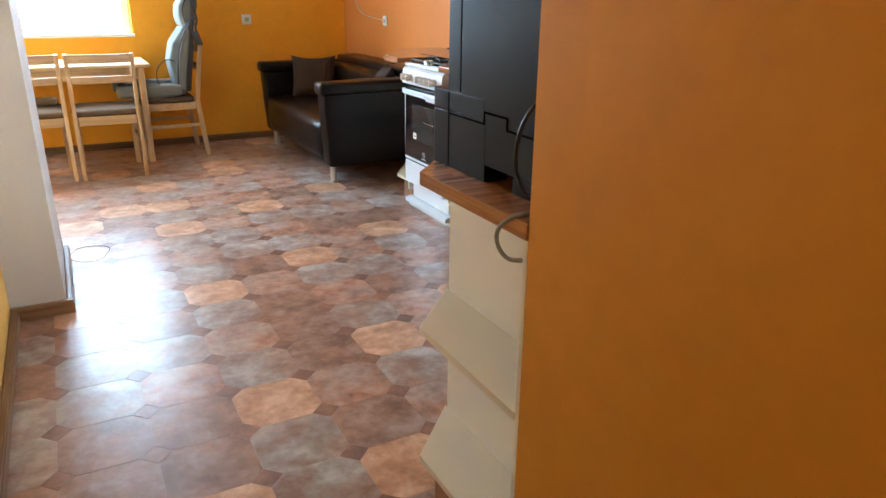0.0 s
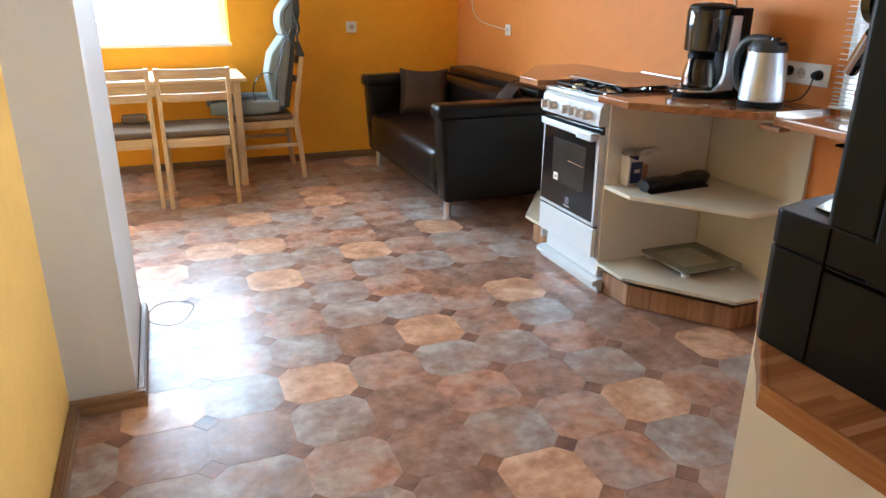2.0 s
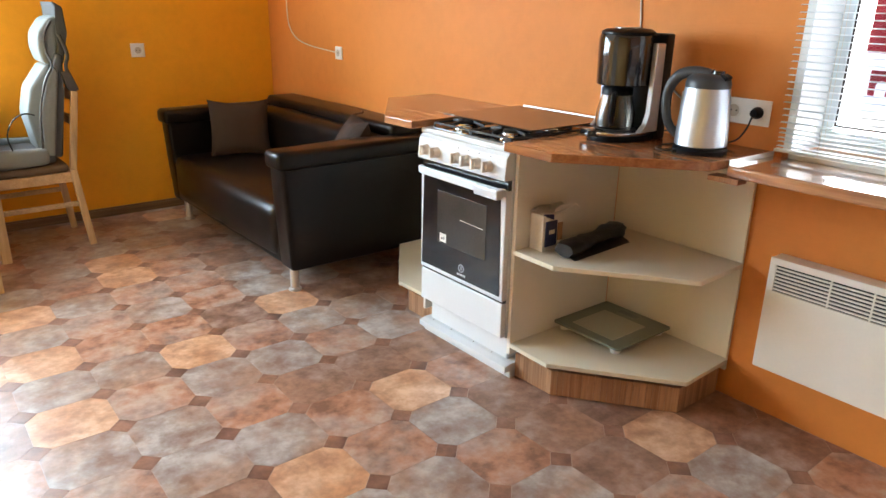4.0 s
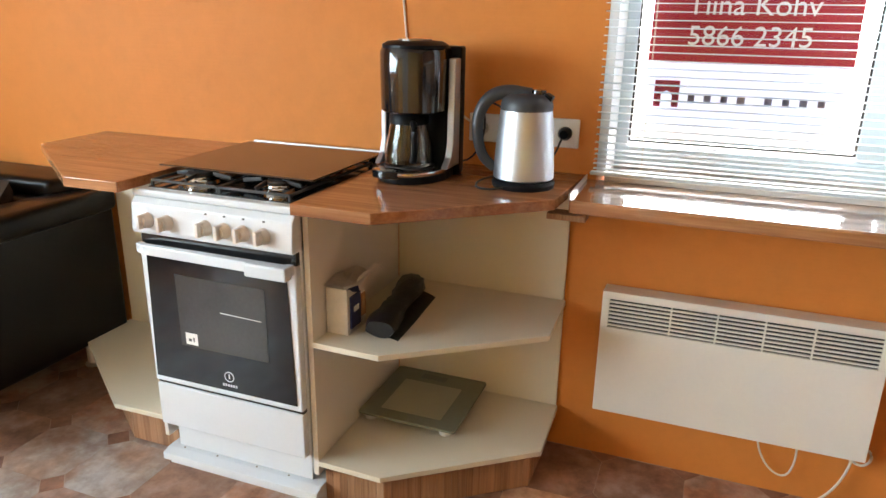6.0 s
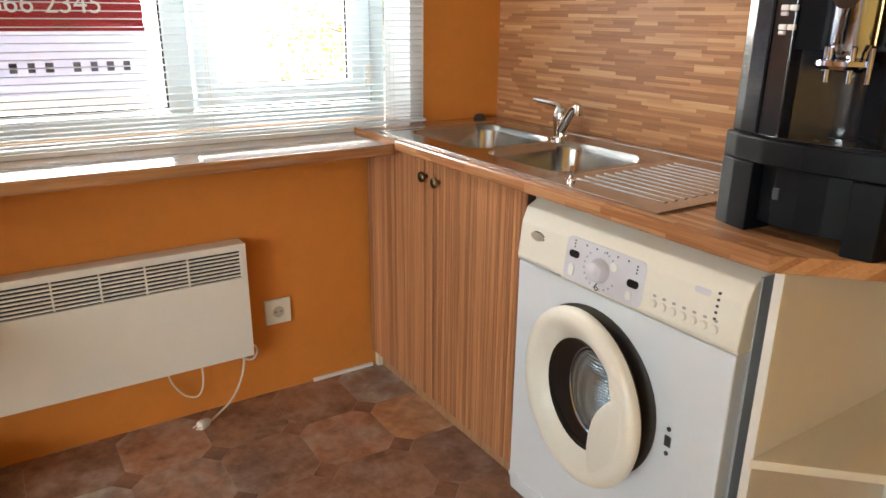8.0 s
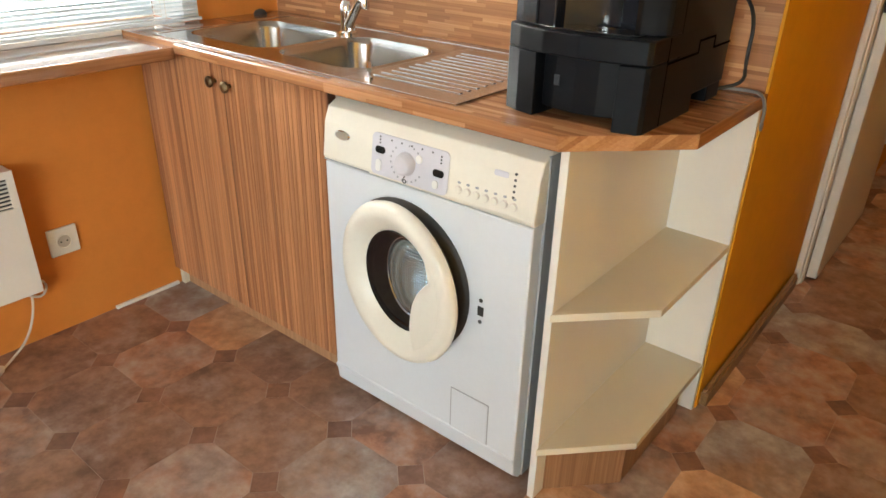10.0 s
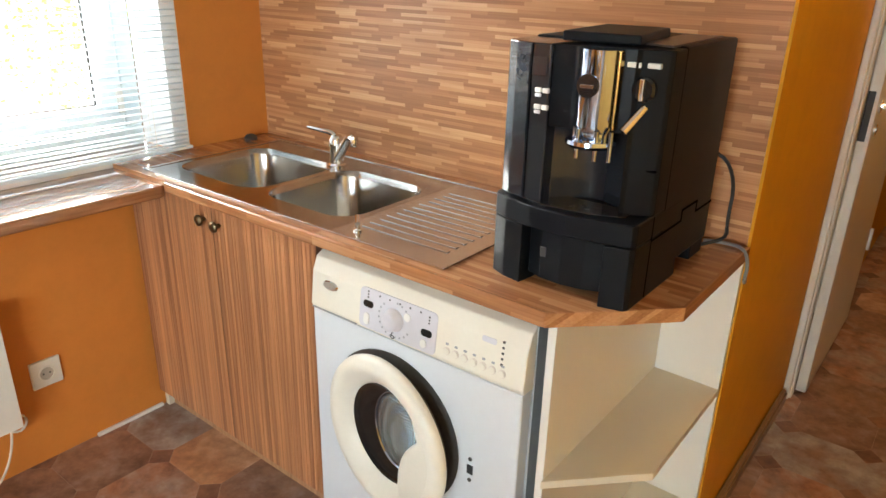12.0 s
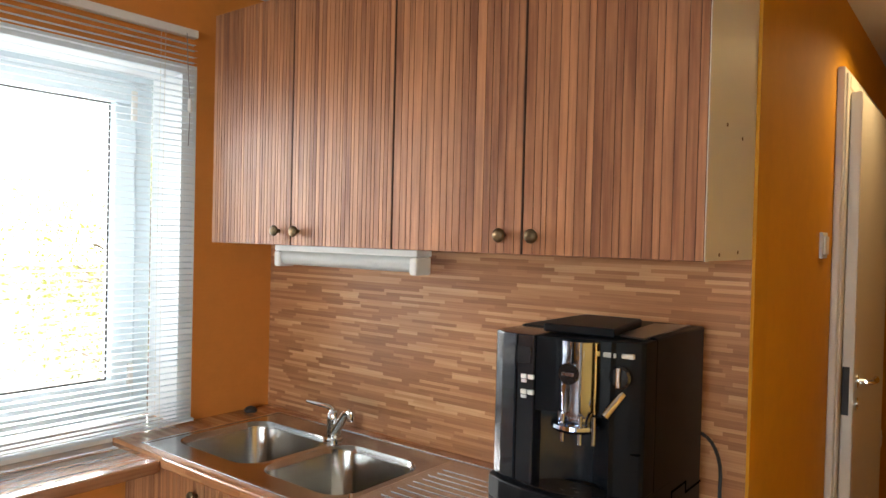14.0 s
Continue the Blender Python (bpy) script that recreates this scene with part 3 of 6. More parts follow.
for w in (0.034, 0.036, 0.034, 0.04, 0, 0.036, 0.034, 0.036, 0.034):
    if w:
        part("grey_bar", box(2.6500, 2.6515, y - w * 0.55, y, 1.096, 1.124), SIGNGREY, sign)
    y -= (w or 0.012) + 0.011

# venetian blind
blind = thing("venetian_blind", (2.375, 1.08, 0.905), "white aluminium venetian blind, lowered with open slats", "blind")
part("head_rail", box(2.362, 2.39, 0.350, 1.845, 2.205, 2.232, 0.003), PLASTW, blind)
part("bottom_rail", box(2.364, 2.388, 0.340, 1.838, 0.912, 0.922, 0.003), SLAT_SKYLIT, blind)
slat_bm = bmesh.new()
prof = [(-0.0115, -0.0012), (-0.006, 0.0003), (0, 0.0008), (0.006, 0.0003), (0.0115, -0.0012)]
loft([[(x, yy, z) for x, z in prof] + [(x, yy, z - 0.0005) for x, z in prof[::-1]] for yy in (-0.738, 0.738)], bm=slat_bm)
slat_me = None
k = 0
z = 0.932
while z < 2.20:
    if slat_me is None:
        first = part("slat", slat_bm, SLAT_SKYLIT, None)
        slat_me, ob = first.data, first
    else:
        ob = new("slat", slat_me)
    ob.parent = blind
    ob.location = (0.0, 0.012 + 0.001 * math.sin(k * 1.7), z - 0.905)
    ob.rotation_euler = (radians(0.06 * math.sin(k * 2.3)), radians(-1.5 + 1.5 * math.sin(k * 0.9)), radians(0.08 * math.sin(k * 3.1)))
    z += 0.0135 if z < 0.975 else 0.0203
    k += 1
for yy in (0.47, 1.08, 1.70):
    bm = bmesh.new()
    for dx in (-0.0135, 0.0135):
        tube([(2.375 + dx, yy, 0.92), (2.375 + dx, yy + 0.002, 1.5), (2.375 + dx, yy, 2.21)], 0.0007, 5, bm, 0)
    part("ladder_cord", bm, CORDW, blind)
bm = tube([(2.352, 0.40, 2.21), (2.350, 0.395, 2.08), (2.350, 0.385, 1.97), (2.350, 0.39, 1.84)], 0.0016, 6)
cord = part("pull_cord", bm, CORDG, blind)
part("tassel", lathe([(0.002, 0.05), (0.007, 0.04), (0.008, 0.005), (0.003, 0)], (2.350, 0.386, 1.95), "z", 10), PLASTW, cord)

# ---- dining window ----
win2 = thing("window_2", (-0.37, 5.7, 0.93), "wide white window, blown out by the bright sky", kind="structure")
bm = bmesh.new()
for p in ((FX0, FX1, 5.64, 5.70, FZ0, 0.98), (FX0, FX1, 5.64, 5.70, 2.05, FZ1), (FX0, FX0 + 0.06, 5.64, 5.70, 0.98, 2.05), (FX1 - 0.06, FX1, 5.64, 5.70, 0.98, 2.05), (-0.98, -0.91, 5.64, 5.70, 0.98, 2.05)):
    box(*p, 0.005, bm)
part("window_frame", bm, FRAME_SKYLIT, win2)
for x0, x1 in ((FX0 + 0.06, -0.98), (-0.91, FX1 - 0.06)):
    part("pane", box(x0, x1, 5.668, 5.674, 0.98, 2.05), PANE, win2).visible_shadow = False
part("window_sill", box(FX0, FX1 + 0.012, 5.515, 5.64, 0.905, 0.932, 0.004), PLASTW, win2, "white window sill")

# ---- corridor door ----
door = thing("door_1", (0.69, -1.45, 0.0), "white painted flat door with chrome lever handle", kind="structure")
bm = bmesh.new()
for p in ((0.640, 0.6645, DY1 - 0.01, DY1 + 0.075, 0, 2.16), (0.640, 0.6645, DY0 - 0.075, DY0 + 0.01, 0, 2.16), (0.640, 0.6645, DY0 + 0.01, DY1 - 0.01, DZ - 0.01, 2.16)):
    box(*p, 0.006, bm)
    q = list(p)
    q[0], q[1] = 0.634, 0.641
    if p[4] == 0:
        q[2], q[3] = (p[2] + 0.018, p[3] - 0.018)
        q[5] = 2.14
    else:
        q[4], q[5] = p[4] + 0.02, p[5] - 0.02
    box(*q, 0.003, bm)
part("architrave", bm, DOORW, door)
bm = bmesh.new()
for p in ((0.6655, 0.785, DY1 - 0.03, DY1 - 0.002, 0, DZ - 0.002), (0.6655, 0.785, DY0 + 0.002, DY0 + 0.03, 0, DZ - 0.002), (0.6655, 0.785, DY0 + 0.03, DY1 - 0.03, DZ - 0.03, DZ - 0.002)):
    box(*p, bm=bm)
part("door_frame", bm, DOORW, door)
leaf_part = part("leaf", box(0.597, 0.6335, DY0 - 0.004, DY1 + 0.002, 0.012, 2.085, 0.004), DOORW, door)
part("lock_plate", box(0.610, 0.632, DY1 + 0.0018, DY1 + 0.0034, 0.985, 1.150, 0.0015), IRON, leaf_part, "dark steel lock plate")
bm = disc((0.591, DY1 - 0.055, 1.098), 0.024, 0.006, "x")
tube([(0.593, DY1 - 0.055, 1.098), (0.552, DY1 - 0.055, 1.098), (0.545, DY1 - 0.075, 1.098), (0.545, DY1 - 0.165, 1.093), (0.553, DY1 - 0.18, 1.095)], 0.0085, 8, bm, 2)
part("handle", bm, CHROME, leaf_part, "worn brass-chrome lever handle", smooth=True)
bm = disc((0.591, DY1 - 0.055, 1.018), 0.022, 0.006, "x")
disc((0.588, DY1 - 0.055, 1.018), 0.009, 0.004, "x", 12, bm)
part("keyhole_rosette", bm, CHROME, leaf_part)
for z in (0.35, 1.72):
    part("hinge", disc((0.594, DY0 - 0.010, z), 0.009, 0.10, "z", 12), PLASTW, door)


# ---- small fittings on the walls ----
def socket(name, base, axis, n, label, gangs=1, size=0.083, material=PLASTW):
    """A wall socket plate; axis: the wall's normal ('-x', '-y', '+x')."""
    t = thing(name, base, label, "socket")
    x, y, z = base

    def at(u0, u1, d0, d1, z0, z1, bev=0.0, bm=None):
        if axis == "-x":
            return box(x - d1, x - d0, y + u0, y + u1, z + z0, z + z1, bev, bm)
        if axis == "+x":
            return box(x + d0, x + d1, y + u0, y + u1, z + z0, z + z1, bev, bm)
        return box(x + u0, x + u1, y - d1, y - d0, z + z0, z + z1, bev, bm)

    w = size * gangs
    part("plate", at(-w / 2, w / 2, 0.0, 0.010, 0, size, 0.003), material, t)
    for g in range(gangs):
        u = -w / 2 + size * (g + 0.5)
        ax, sg = axis[1], -1 if axis[0] == "-" else 1
        cen = {"x": (x + sg * 0.0105, y + u, z + size / 2), "y": (x + u, y + sg * 0.0105, z + size / 2)}[ax]
        part("collar", lathe([(0.0235, -0.001 * sg), (0.0235, 0.003 * sg), (0.0205, 0.003 * sg), (0.020, -0.0002 * sg)], cen, ax, 24), material, t)
        part("well", disc(cen, 0.0203, 0.0008 * sg, ax, 24), WELL_SHADE, t)
        bm = bmesh.new()
        for du in (-0.0095, 0.0095):
            c2 = (cen[0], cen[1] + du, cen[2]) if ax == "x" else (cen[0] + du, cen[1], cen[2])
            disc(c2, 0.0030, 0.0014 * sg, ax, 8, bm)
        part("contact_hole", bm, RUBBER, t)
    return t


socket("wall_socket", (2.4, 0.914, 0.258), "-x", 1, "cream single wall socket beside the panel heater", size=0.09, material=IVORY)
dbl = socket("wall_socket", (2.4, 2.045, 0.978), "-x", 1, "white multiple wall socket behind the kettle", 4, 0.082)
socket("wall_socket", (2.4, 4.585, 1.01), "-x", 1, "small ivory wall socket above the sofa", 1, 0.075)
socket("wall_socket", (1.50, FAR_Y, 0.99), "-y", 1, "white single wall socket on the amber wall")
socket("wall_socket", (0.665, -2.45, 0.55), "-x", 1, "white wall socket beyond the corridor door")


def switch(base, side, label):
    t = thing("light_switch", base, label, "switch")
    x, y, z = base
    d = -1 if side == "-x" else 1
    part("plate", box(*sorted((x, x + d * 0.010)), y - 0.041, y + 0.041, z, z + 0.082, 0.003), PLASTW, t)
    part("rocker", box(*sorted((x + d * 0.0095, x + d * 0.017)), y - 0.027, y + 0.027, z + 0.012, z + 0.070, 0.003), PLASTW, t)


switch((0.665, -0.78, 1.52), "-x", "white rocker light switch beside the door")
switch((-0.322, 1.63, 0.955), "+x", "white rocker light switch on the yellow wall")

cable = thing("wall_cable", (2.39, 5.0, 1.05), "thin cream cable running along the orange wall", "cable")
part("cord", tube([(2.396, 5.25, 2.41), (2.396, 5.255, 1.8), (2.396, 5.25, 1.37), (2.396, 5.245, 1.20), (2.396, 5.16, 1.115), (2.396, 5.0, 1.075), (2.392, 4.70, 1.055), (2.388, 4.60, 1.05)], 0.004, 6), CORDW, cable)
cable = thing("wall_cable", (2.39, 2.42, 1.05), "thin cream cable hanging behind the coffee maker", "cable")
part("cord", tube([(2.396, 2.43, 2.41), (2.396, 2.425, 1.9), (2.396, 2.435, 1.5), (2.396, 2.418, 1.28), (2.396, 2.40, 1.16), (2.392, 2.20, 1.03)], 0.0035, 6), CORDW, cable)

spot = thing("ceiling_spotlight", (0.36, -1.12, 2.34), "small warm ceiling spotlight in the corridor", "lamp")
part("rose", disc((0.36, -1.12, 2.405), 0.045, 0.015, "z"), PLASTW, spot)
part("shade", lathe([(0.012, 0.07), (0.016, 0.065), (0.032, 0.0), (0.030, 0.0), (0.013, 0.06)], (0.36, -1.12, 2.338), "z", 20), PLASTW, spot)
part("bulb", lathe([(0.0, 0.0), (0.014, 0.008), (0.016, 0.022), (0.0, 0.034)], (0.36, -1.12, 2.352), "z", 14), BULBGLOW, spot)

# ---- worktops ----
H, HB = 0.905, 0.876
top = thing("worktop", (1.5, 0.3, HB), "brown wood-print worktop with a cut corner over the washing machine", "worktop")
bm = bmesh.new()
prism([(1.47, 0.004), (1.47, 0.155), (0.668, 0.155), (0.668, 0.004)], HB, H, "z", 0.0, bm)
prism([(1.47, 0.155), (1.47, 0.51), (0.750, 0.51), (0.668, 0.415), (0.668, 0.155)], HB, H, "z", 0.0, bm)
prism([(2.105, 0.51), (2.105, 0.604), (0.850, 0.604), (0.750, 0.51)], HB, H, "z", 0.0, bm)
prism([(2.398, 0.004), (2.398, 0.155), (1.47, 0.155), (1.47, 0.004)], HB, H, "z", 0.0, bm)
prism([(2.398, 0.155), (2.398, 0.604), (2.105, 0.604), (2.105, 0.51), (2.235, 0.51), (2.235, 0.155)], HB, H, "z", 0.0, bm)
bmesh.ops.remove_doubles(bm, verts=bm.verts, dist=0.0005)
part("board", bm, TOPX, top)
part("front_nosing", box(0.852, 2.105, 0.600, 0.614, HB - 0.001, H + 0.0008, 0.006, seg=3), TOPX, top, smooth=True)
part("corner_edging", prism([(0.853, 0.612), (0.664, 0.417), (0.670, 0.411), (0.858, 0.604)], HB - 0.0006, H + 0.0006, "z", 0.0015), TOPX, top)
part("end_edging", box(0.663, 0.6695, 0.004, 0.4165, HB - 0.0006, H + 0.0006, 0.0015), TOPY, top)

WB, WT = 0.860, 0.892
wb = thing("window_board", (2.3, 1.2, WB), "glossy brown wood-print board along the window", "worktop")
part("board", prism([(2.118, 0.6055), (2.3985, 0.6055), (2.3985, 1.848), (2.128, 1.848)], WB, WT, "z"), SILLTOP, wb)
part("front_nosing", prism([(2.106, 0.615), (2.117, 1.846), (2.131, 1.846), (2.121, 0.615)], WB - 0.001, WT + 0.0008, "z", 0.006, seg=3), SILLTOP, wb, smooth=True)
part("reveal_board", prism([(2.40, 0.385), (2.5845, 0.385), (2.5845, 1.80), (2.40, 1.80)], WB + 0.004, H, "z"), SILLTOP, wb)
part("edge_strip", box(2.388, 2.3996, 0.608, 1.80, WT + 0.0003, H + 0.0025, 0.002), PLASTW, wb, "narrow white plastic edge strip")
part("joint_strip", box(2.135, 2.396, 1.8482, 1.8515, WB + 0.01, H + 0.002, 0.001), FOOTST, wb, "thin metal joint strip")
part("bracket", box(2.108, 2.16, 1.80, 1.90, WB - 0.018, WB - 0.0015, 0.002), EDGE, wb)

# splash panel
solid("trim_splashback", box(0.672, 2.398, 0.0005, 0.004, H - 0.02, 1.53), STAVE, "wood-stave printed splashback panel", kind="structure")

# ---- base cabinet under the sink ----
cab = thing("base_cabinet", (1.95, 0.3, 0.0), "striped brown wood base cabinet with two doors", "cabinet")
for nm, p in (("side_panel", (1.512, 1.53, 0.01, 0.545, 0.0, HB - 0.001)), ("side_panel", (2.375, 2.396, 0.01, 0.545, 0.0, HB - 0.001)), ("bottom_panel", (1.531, 2.374, 0.01, 0.545, 0.08, 0.098))):
    part(nm, box(*p), CREAM, cab)
part("plinth", box(1.514, 2.396, 0.505, 0.525, 0.0, 0.078), EDGE, cab)


def slatted_door(parent, x0, x1, yb, yf, z0, z1, width, material, seed, name="door"):
    """A door faced with upright strips."""
    d = part(name, box(x0, x1, yb, yf, z0, z1, 0.001), GROOVE, parent)
    n = max(1, round((x1 - x0) / width))
    rnd = random.Random(seed)
    cuts = [x0 + 0.001 + (x1 - x0 - 0.002) * i / n for i in range(n + 1)]
    cuts = [c + (rnd.uniform(-0.22, 0.22) * width if 0 < i < n else 0) for i, c in enumerate(cuts)]
    for a, b in zip(cuts, cuts[1:]):
        part("strip", box(a + 0.0007, b - 0.0007, yf + 0.0003, yf + 0.0022, z0 + 0.001, z1 - 0.001, 0.0005, seg=1), material, d)
    return d


def knob(parent, x, y, z):
    bm = lathe([(0.006, 0), (0.006, 0.010), (0.0085, 0.012), (0.0155, 0.017), (0.0165, 0.021), (0.014, 0.0255), (0.008, 0.028), (0.0, 0.0285)], (x, y, z), "y", 20)
    return part("knob", bm, BRASS, parent, "dark antique brass knob", smooth=True)


d = slatted_door(cab, 1.9435, 2.372, 0.546, 0.572, 0.082, HB - 0.004, 0.017, ZEBRA_BASE, 5)
knob(d, 1.978, 0.574, 0.815)
d = slatted_door(cab, 1.514, 1.9425, 0.546, 0.572, 0.082, HB - 0.004, 0.017, ZEBRA_BASE, 6)
knob(d, 1.909, 0.574, 0.811)

# ---- sink and tap ----
sink = thing("kitchen_sink", (1.7, 0.3, 0.75), "stainless steel double sink with ribbed drainer", "sink")
SZ = 0.908


def bowl(x0, x1, y0, y1, cx0, cx1, cy0, cy1, depth):
    rim = rounded_rect(x0, x1, y0, y1, 0.075)
    outer = []
    mx, my = (x0 + x1) / 2, (y0 + y1) / 2
    for px, py in rim:
        dx, dy = px - mx, py - my
        k = min(((cx1 if dx > 0 else cx0) - mx) / dx if abs(dx) > 1e-6 else 9, ((cy1 if dy > 0 else cy0) - my) / dy if abs(dy) > 1e-6 else 9)
        outer.append((mx + dx * k, my + dy * k))
    for cxx, cyy in ((cx0, cy0), (cx0, cy1), (cx1, cy0), (cx1, cy1)):
        i = min(range(len(outer)), key=lambda j: (outer[j][0] - cxx) ** 2 + (outer[j][1] - cyy) ** 2)
        outer[i] = (cxx, cyy)

    def inset(pts, s, z):
        return [(mx + (p[0] - mx) * s, my + (p[1] - my) * s, z) for p in pts]

    loops = [[(p[0], p[1], SZ) for p in outer], inset(rim, 1.02, SZ + 0.001), inset(rim, 1.0, SZ - 0.003), inset(rim, 0.97, SZ - 0.02), inset(rim, 0.93, SZ - depth * 0.8), inset(rim, 0.85, SZ - depth * 0.95),
             inset(rim, 0.6, SZ - depth), inset(rim, 0.12, SZ - depth - 0.004)]
    return loft(loops, True, False), (mx, my)


for (x0, x1), (c0, c1) in (((1.848, 2.228), (1.833, 2.255)), ((1.485, 1.818), (1.462, 1.833))):
    bm, mid = bowl(x0, x1, 0.164, 0.502, c0, c1, 0.065, 0.572, 0.185)
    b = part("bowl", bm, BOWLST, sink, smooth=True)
    part("drain", lathe([(0.0, 0.002), (0.022, 0.0), (0.038, 0.003), (0.041, 0.0)], (mid[0], mid[1], SZ - 0.188), "z", 20), CHROME, b)
bm = bmesh.new()
box(1.125, 1.4615, 0.065, 0.572, SZ - 0.004, SZ, 0.001, bm)
part("drainer", bm, STEEL, sink)
for i in range(12):
    y = 0.145 + i * 0.0315
    part("rib", box(1.165, 1.43 - 0.005 * (i % 2), y, y + 0.012, SZ - 0.001, SZ + 0.0022, 0.0012), STEEL, sink)
bm = bmesh.new()
for p in ((1.115, 2.265, 0.572, 0.580, SZ - 0.003, SZ + 0.002), (1.115, 2.265, 0.057, 0.065, SZ - 0.003, SZ + 0.002), (1.115, 1.125, 0.065, 0.572, SZ - 0.003, SZ + 0.002), (2.255, 2.265, 0.065, 0.572, SZ - 0.003, SZ + 0.002)):
    box(*p, 0.001, bm)
part("rim", bm, STEEL, sink)

kx, ky = 1.408, 0.535
pop = thing("waste_knob", (kx, ky, SZ), "small chrome waste control knob on the sink rim", "knob")
part("stem", lathe([(0.010, 0), (0.010, 0.004), (0.0045, 0.007), (0.0045, 0.022), (0.0, 0.023)], (kx, ky, SZ), "z", 16), CHROME, pop, smooth=True)
part("grip", tube([(kx - 0.004, ky + 0.004, SZ + 0.020), (kx + 0.022, ky - 0.022, SZ + 0.026)], 0.006, 10, None, 0), CHROME, pop, smooth=True)
TX, TY = 1.863, 0.165
tap = thing("mixer_tap", (TX, TY, SZ), "chrome single-lever kitchen mixer tap on the sink", "tap")
part("body", lathe([(0.028, 0), (0.028, 0.006), (0.023, 0.011), (0.0215, 0.05), (0.023, 0.068), (0.0225, 0.085), (0.016, 0.097), (0, 0.100)], (TX, TY, SZ), "z", 24), CHROME, tap, smooth=True)
spout = part("spout", tube([(TX - 0.004, TY + 0.004, SZ + 0.022), (TX - 0.035, TY + 0.012, SZ + 0.055), (TX - 0.075, TY + 0.025, SZ + 0.098), (TX - 0.095, TY + 0.032, SZ + 0.112), (TX - 0.115, TY + 0.038, SZ + 0.108)], (0.015, 0.0115), 12), CHROME, tap, smooth=True)
part("aerator", lathe([(0.0, -0.016), (0.0115, -0.016), (0.0125, 0.0), (0.010, 0.014), (0.0, 0.015)], (TX - 0.115, TY + 0.038, SZ + 0.104), "z", 16), CHROME, spout, smooth=True)
part("lever", tube([(TX, TY, SZ + 0.088), (TX + 0.012, TY + 0.004, SZ + 0.105), (TX + 0.045, TY + 0.016, SZ + 0.108), (TX + 0.095, TY + 0.03, SZ + 0.114)], (0.012, 0.0045), 10), CHROME, tap, smooth=True)
plug = thing("sink_plug", (2.355, 0.115, H), "small black rubber plug lying on the worktop", "plug")
bm = lathe([(0.0, 0), (0.022, 0), (0.024, 0.006), (0.016, 0.016), (0.006, 0.02), (0.0, 0.02)], (2.355, 0.115, H), "z", 16)
part("stopper", bm, RUBBER, plug, smooth=True)

# ---- washing machine ----
wm = thing("washing_machine", (1.20, 0.3, 0.0), "white front-loading washing machine with cream door and panel", "washing machine")
WX0, WX1, WF = 0.892, 1.507, 0.597
bm = prism([(0.05, 0.012), (WF - 0.03, 0.012), (WF - 0.005, 0.035), (WF, 0.075), (WF, 0.70), (0.05, 0.70)], WX0 + 0.004, WX1, "x", 0.004)
part("body", bm, ENAMEL, wm)
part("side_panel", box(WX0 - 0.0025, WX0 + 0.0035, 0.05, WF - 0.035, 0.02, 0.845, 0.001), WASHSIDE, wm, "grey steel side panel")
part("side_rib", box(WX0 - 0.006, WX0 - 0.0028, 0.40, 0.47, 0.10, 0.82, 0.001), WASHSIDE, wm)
part("kick_strip", prism([(WF - 0.004, 0.07), (WF + 0.003, 0.078), (WF + 0.004, 0.088), (WF - 0.002, 0.092), (WF - 0.012, 0.03)], WX0 + 0.006, WX1 - 0.002, "x"), ENAMEL, wm)
prof = [(0.05, 0.703), (WF + 0.001, 0.703), (WF + 0.006, 0.715), (WF - 0.004, 0.80), (WF - 0.018, 0.835), (WF - 0.05, 0.851), (0.05, 0.855)]
panel = part("control_panel", prism(prof, WX0, WX1, "x", 0.003), IVORY, wm, "cream plastic control panel")


def on_panel(x, z, d=0.0):
    """A point on the leaning front of the control panel."""
    k = (z - 0.715) / (0.80 - 0.715)
    return (x, WF + 0.006 - 0.010 * k + d, z)


def panel_prism(x0, x1, z0, z1, d, r=0.01):
    pts = rounded_rect(x0, x1, z0, z1, r, 4)
    bm = bmesh.new()
    loft([[on_panel(p[0], p[1], -0.002) for p in pts], [on_panel(p[0], p[1], d) for p in pts]], bm=bm)
    return bm


part("programme_field", panel_prism(1.115, 1.342, 0.712, 0.808, 0.0012, 0.012), PANELGREY, panel, "lilac-grey programme field")
c = on_panel(1.235, 0.757)
part("dial", lathe([(0.027, 0), (0.027, 0.006), (0.024, 0.012), (0.022, 0.020), (0.018, 0.023), (0, 0.024)], c, "y", 28), PANELGREY, panel, smooth=True)
for x, z in ((1.315, 0.771), (1.142, 0.757)):
    part("display", panel_prism(x - 0.015, x + 0.015, z - 0.008, z + 0.008, 0.003, 0.007), BLACKGL, panel)
for x, z, w, h in ((1.318, 0.735, 0.008, 0.014), (1.198, 0.775, 0.009, 0.009), (1.148, 0.731, 0.008, 0.009)):
    part("button", panel_prism(x - w, x + w, z - h, z + h, 0.004, min(w, h) * 0.9), PLASTW, panel)
for i in range(7):
    x = 1.085 - i * 0.0235
    part("button_rim", panel_prism(x - 0.0088, x + 0.0088, 0.7265, 0.7445, 0.0018, 0.0085), KNOBPL, panel)
    part("button", panel_prism(x - 0.0072, x + 0.0072, 0.7282, 0.7428, 0.0042, 0.007), IVORY, panel)
bm = bmesh.new()
for i in range(7):
    x = 1.085 - i * 0.0235
    add(bm, panel_prism(x - 0.004, x + 0.004, 0.749, 0.754, 0.0008, 0.002))
tagged(part("print_row", bm, WASHSIDE, panel), "small dark printed marks", kind="stuff")
bm = bmesh.new()
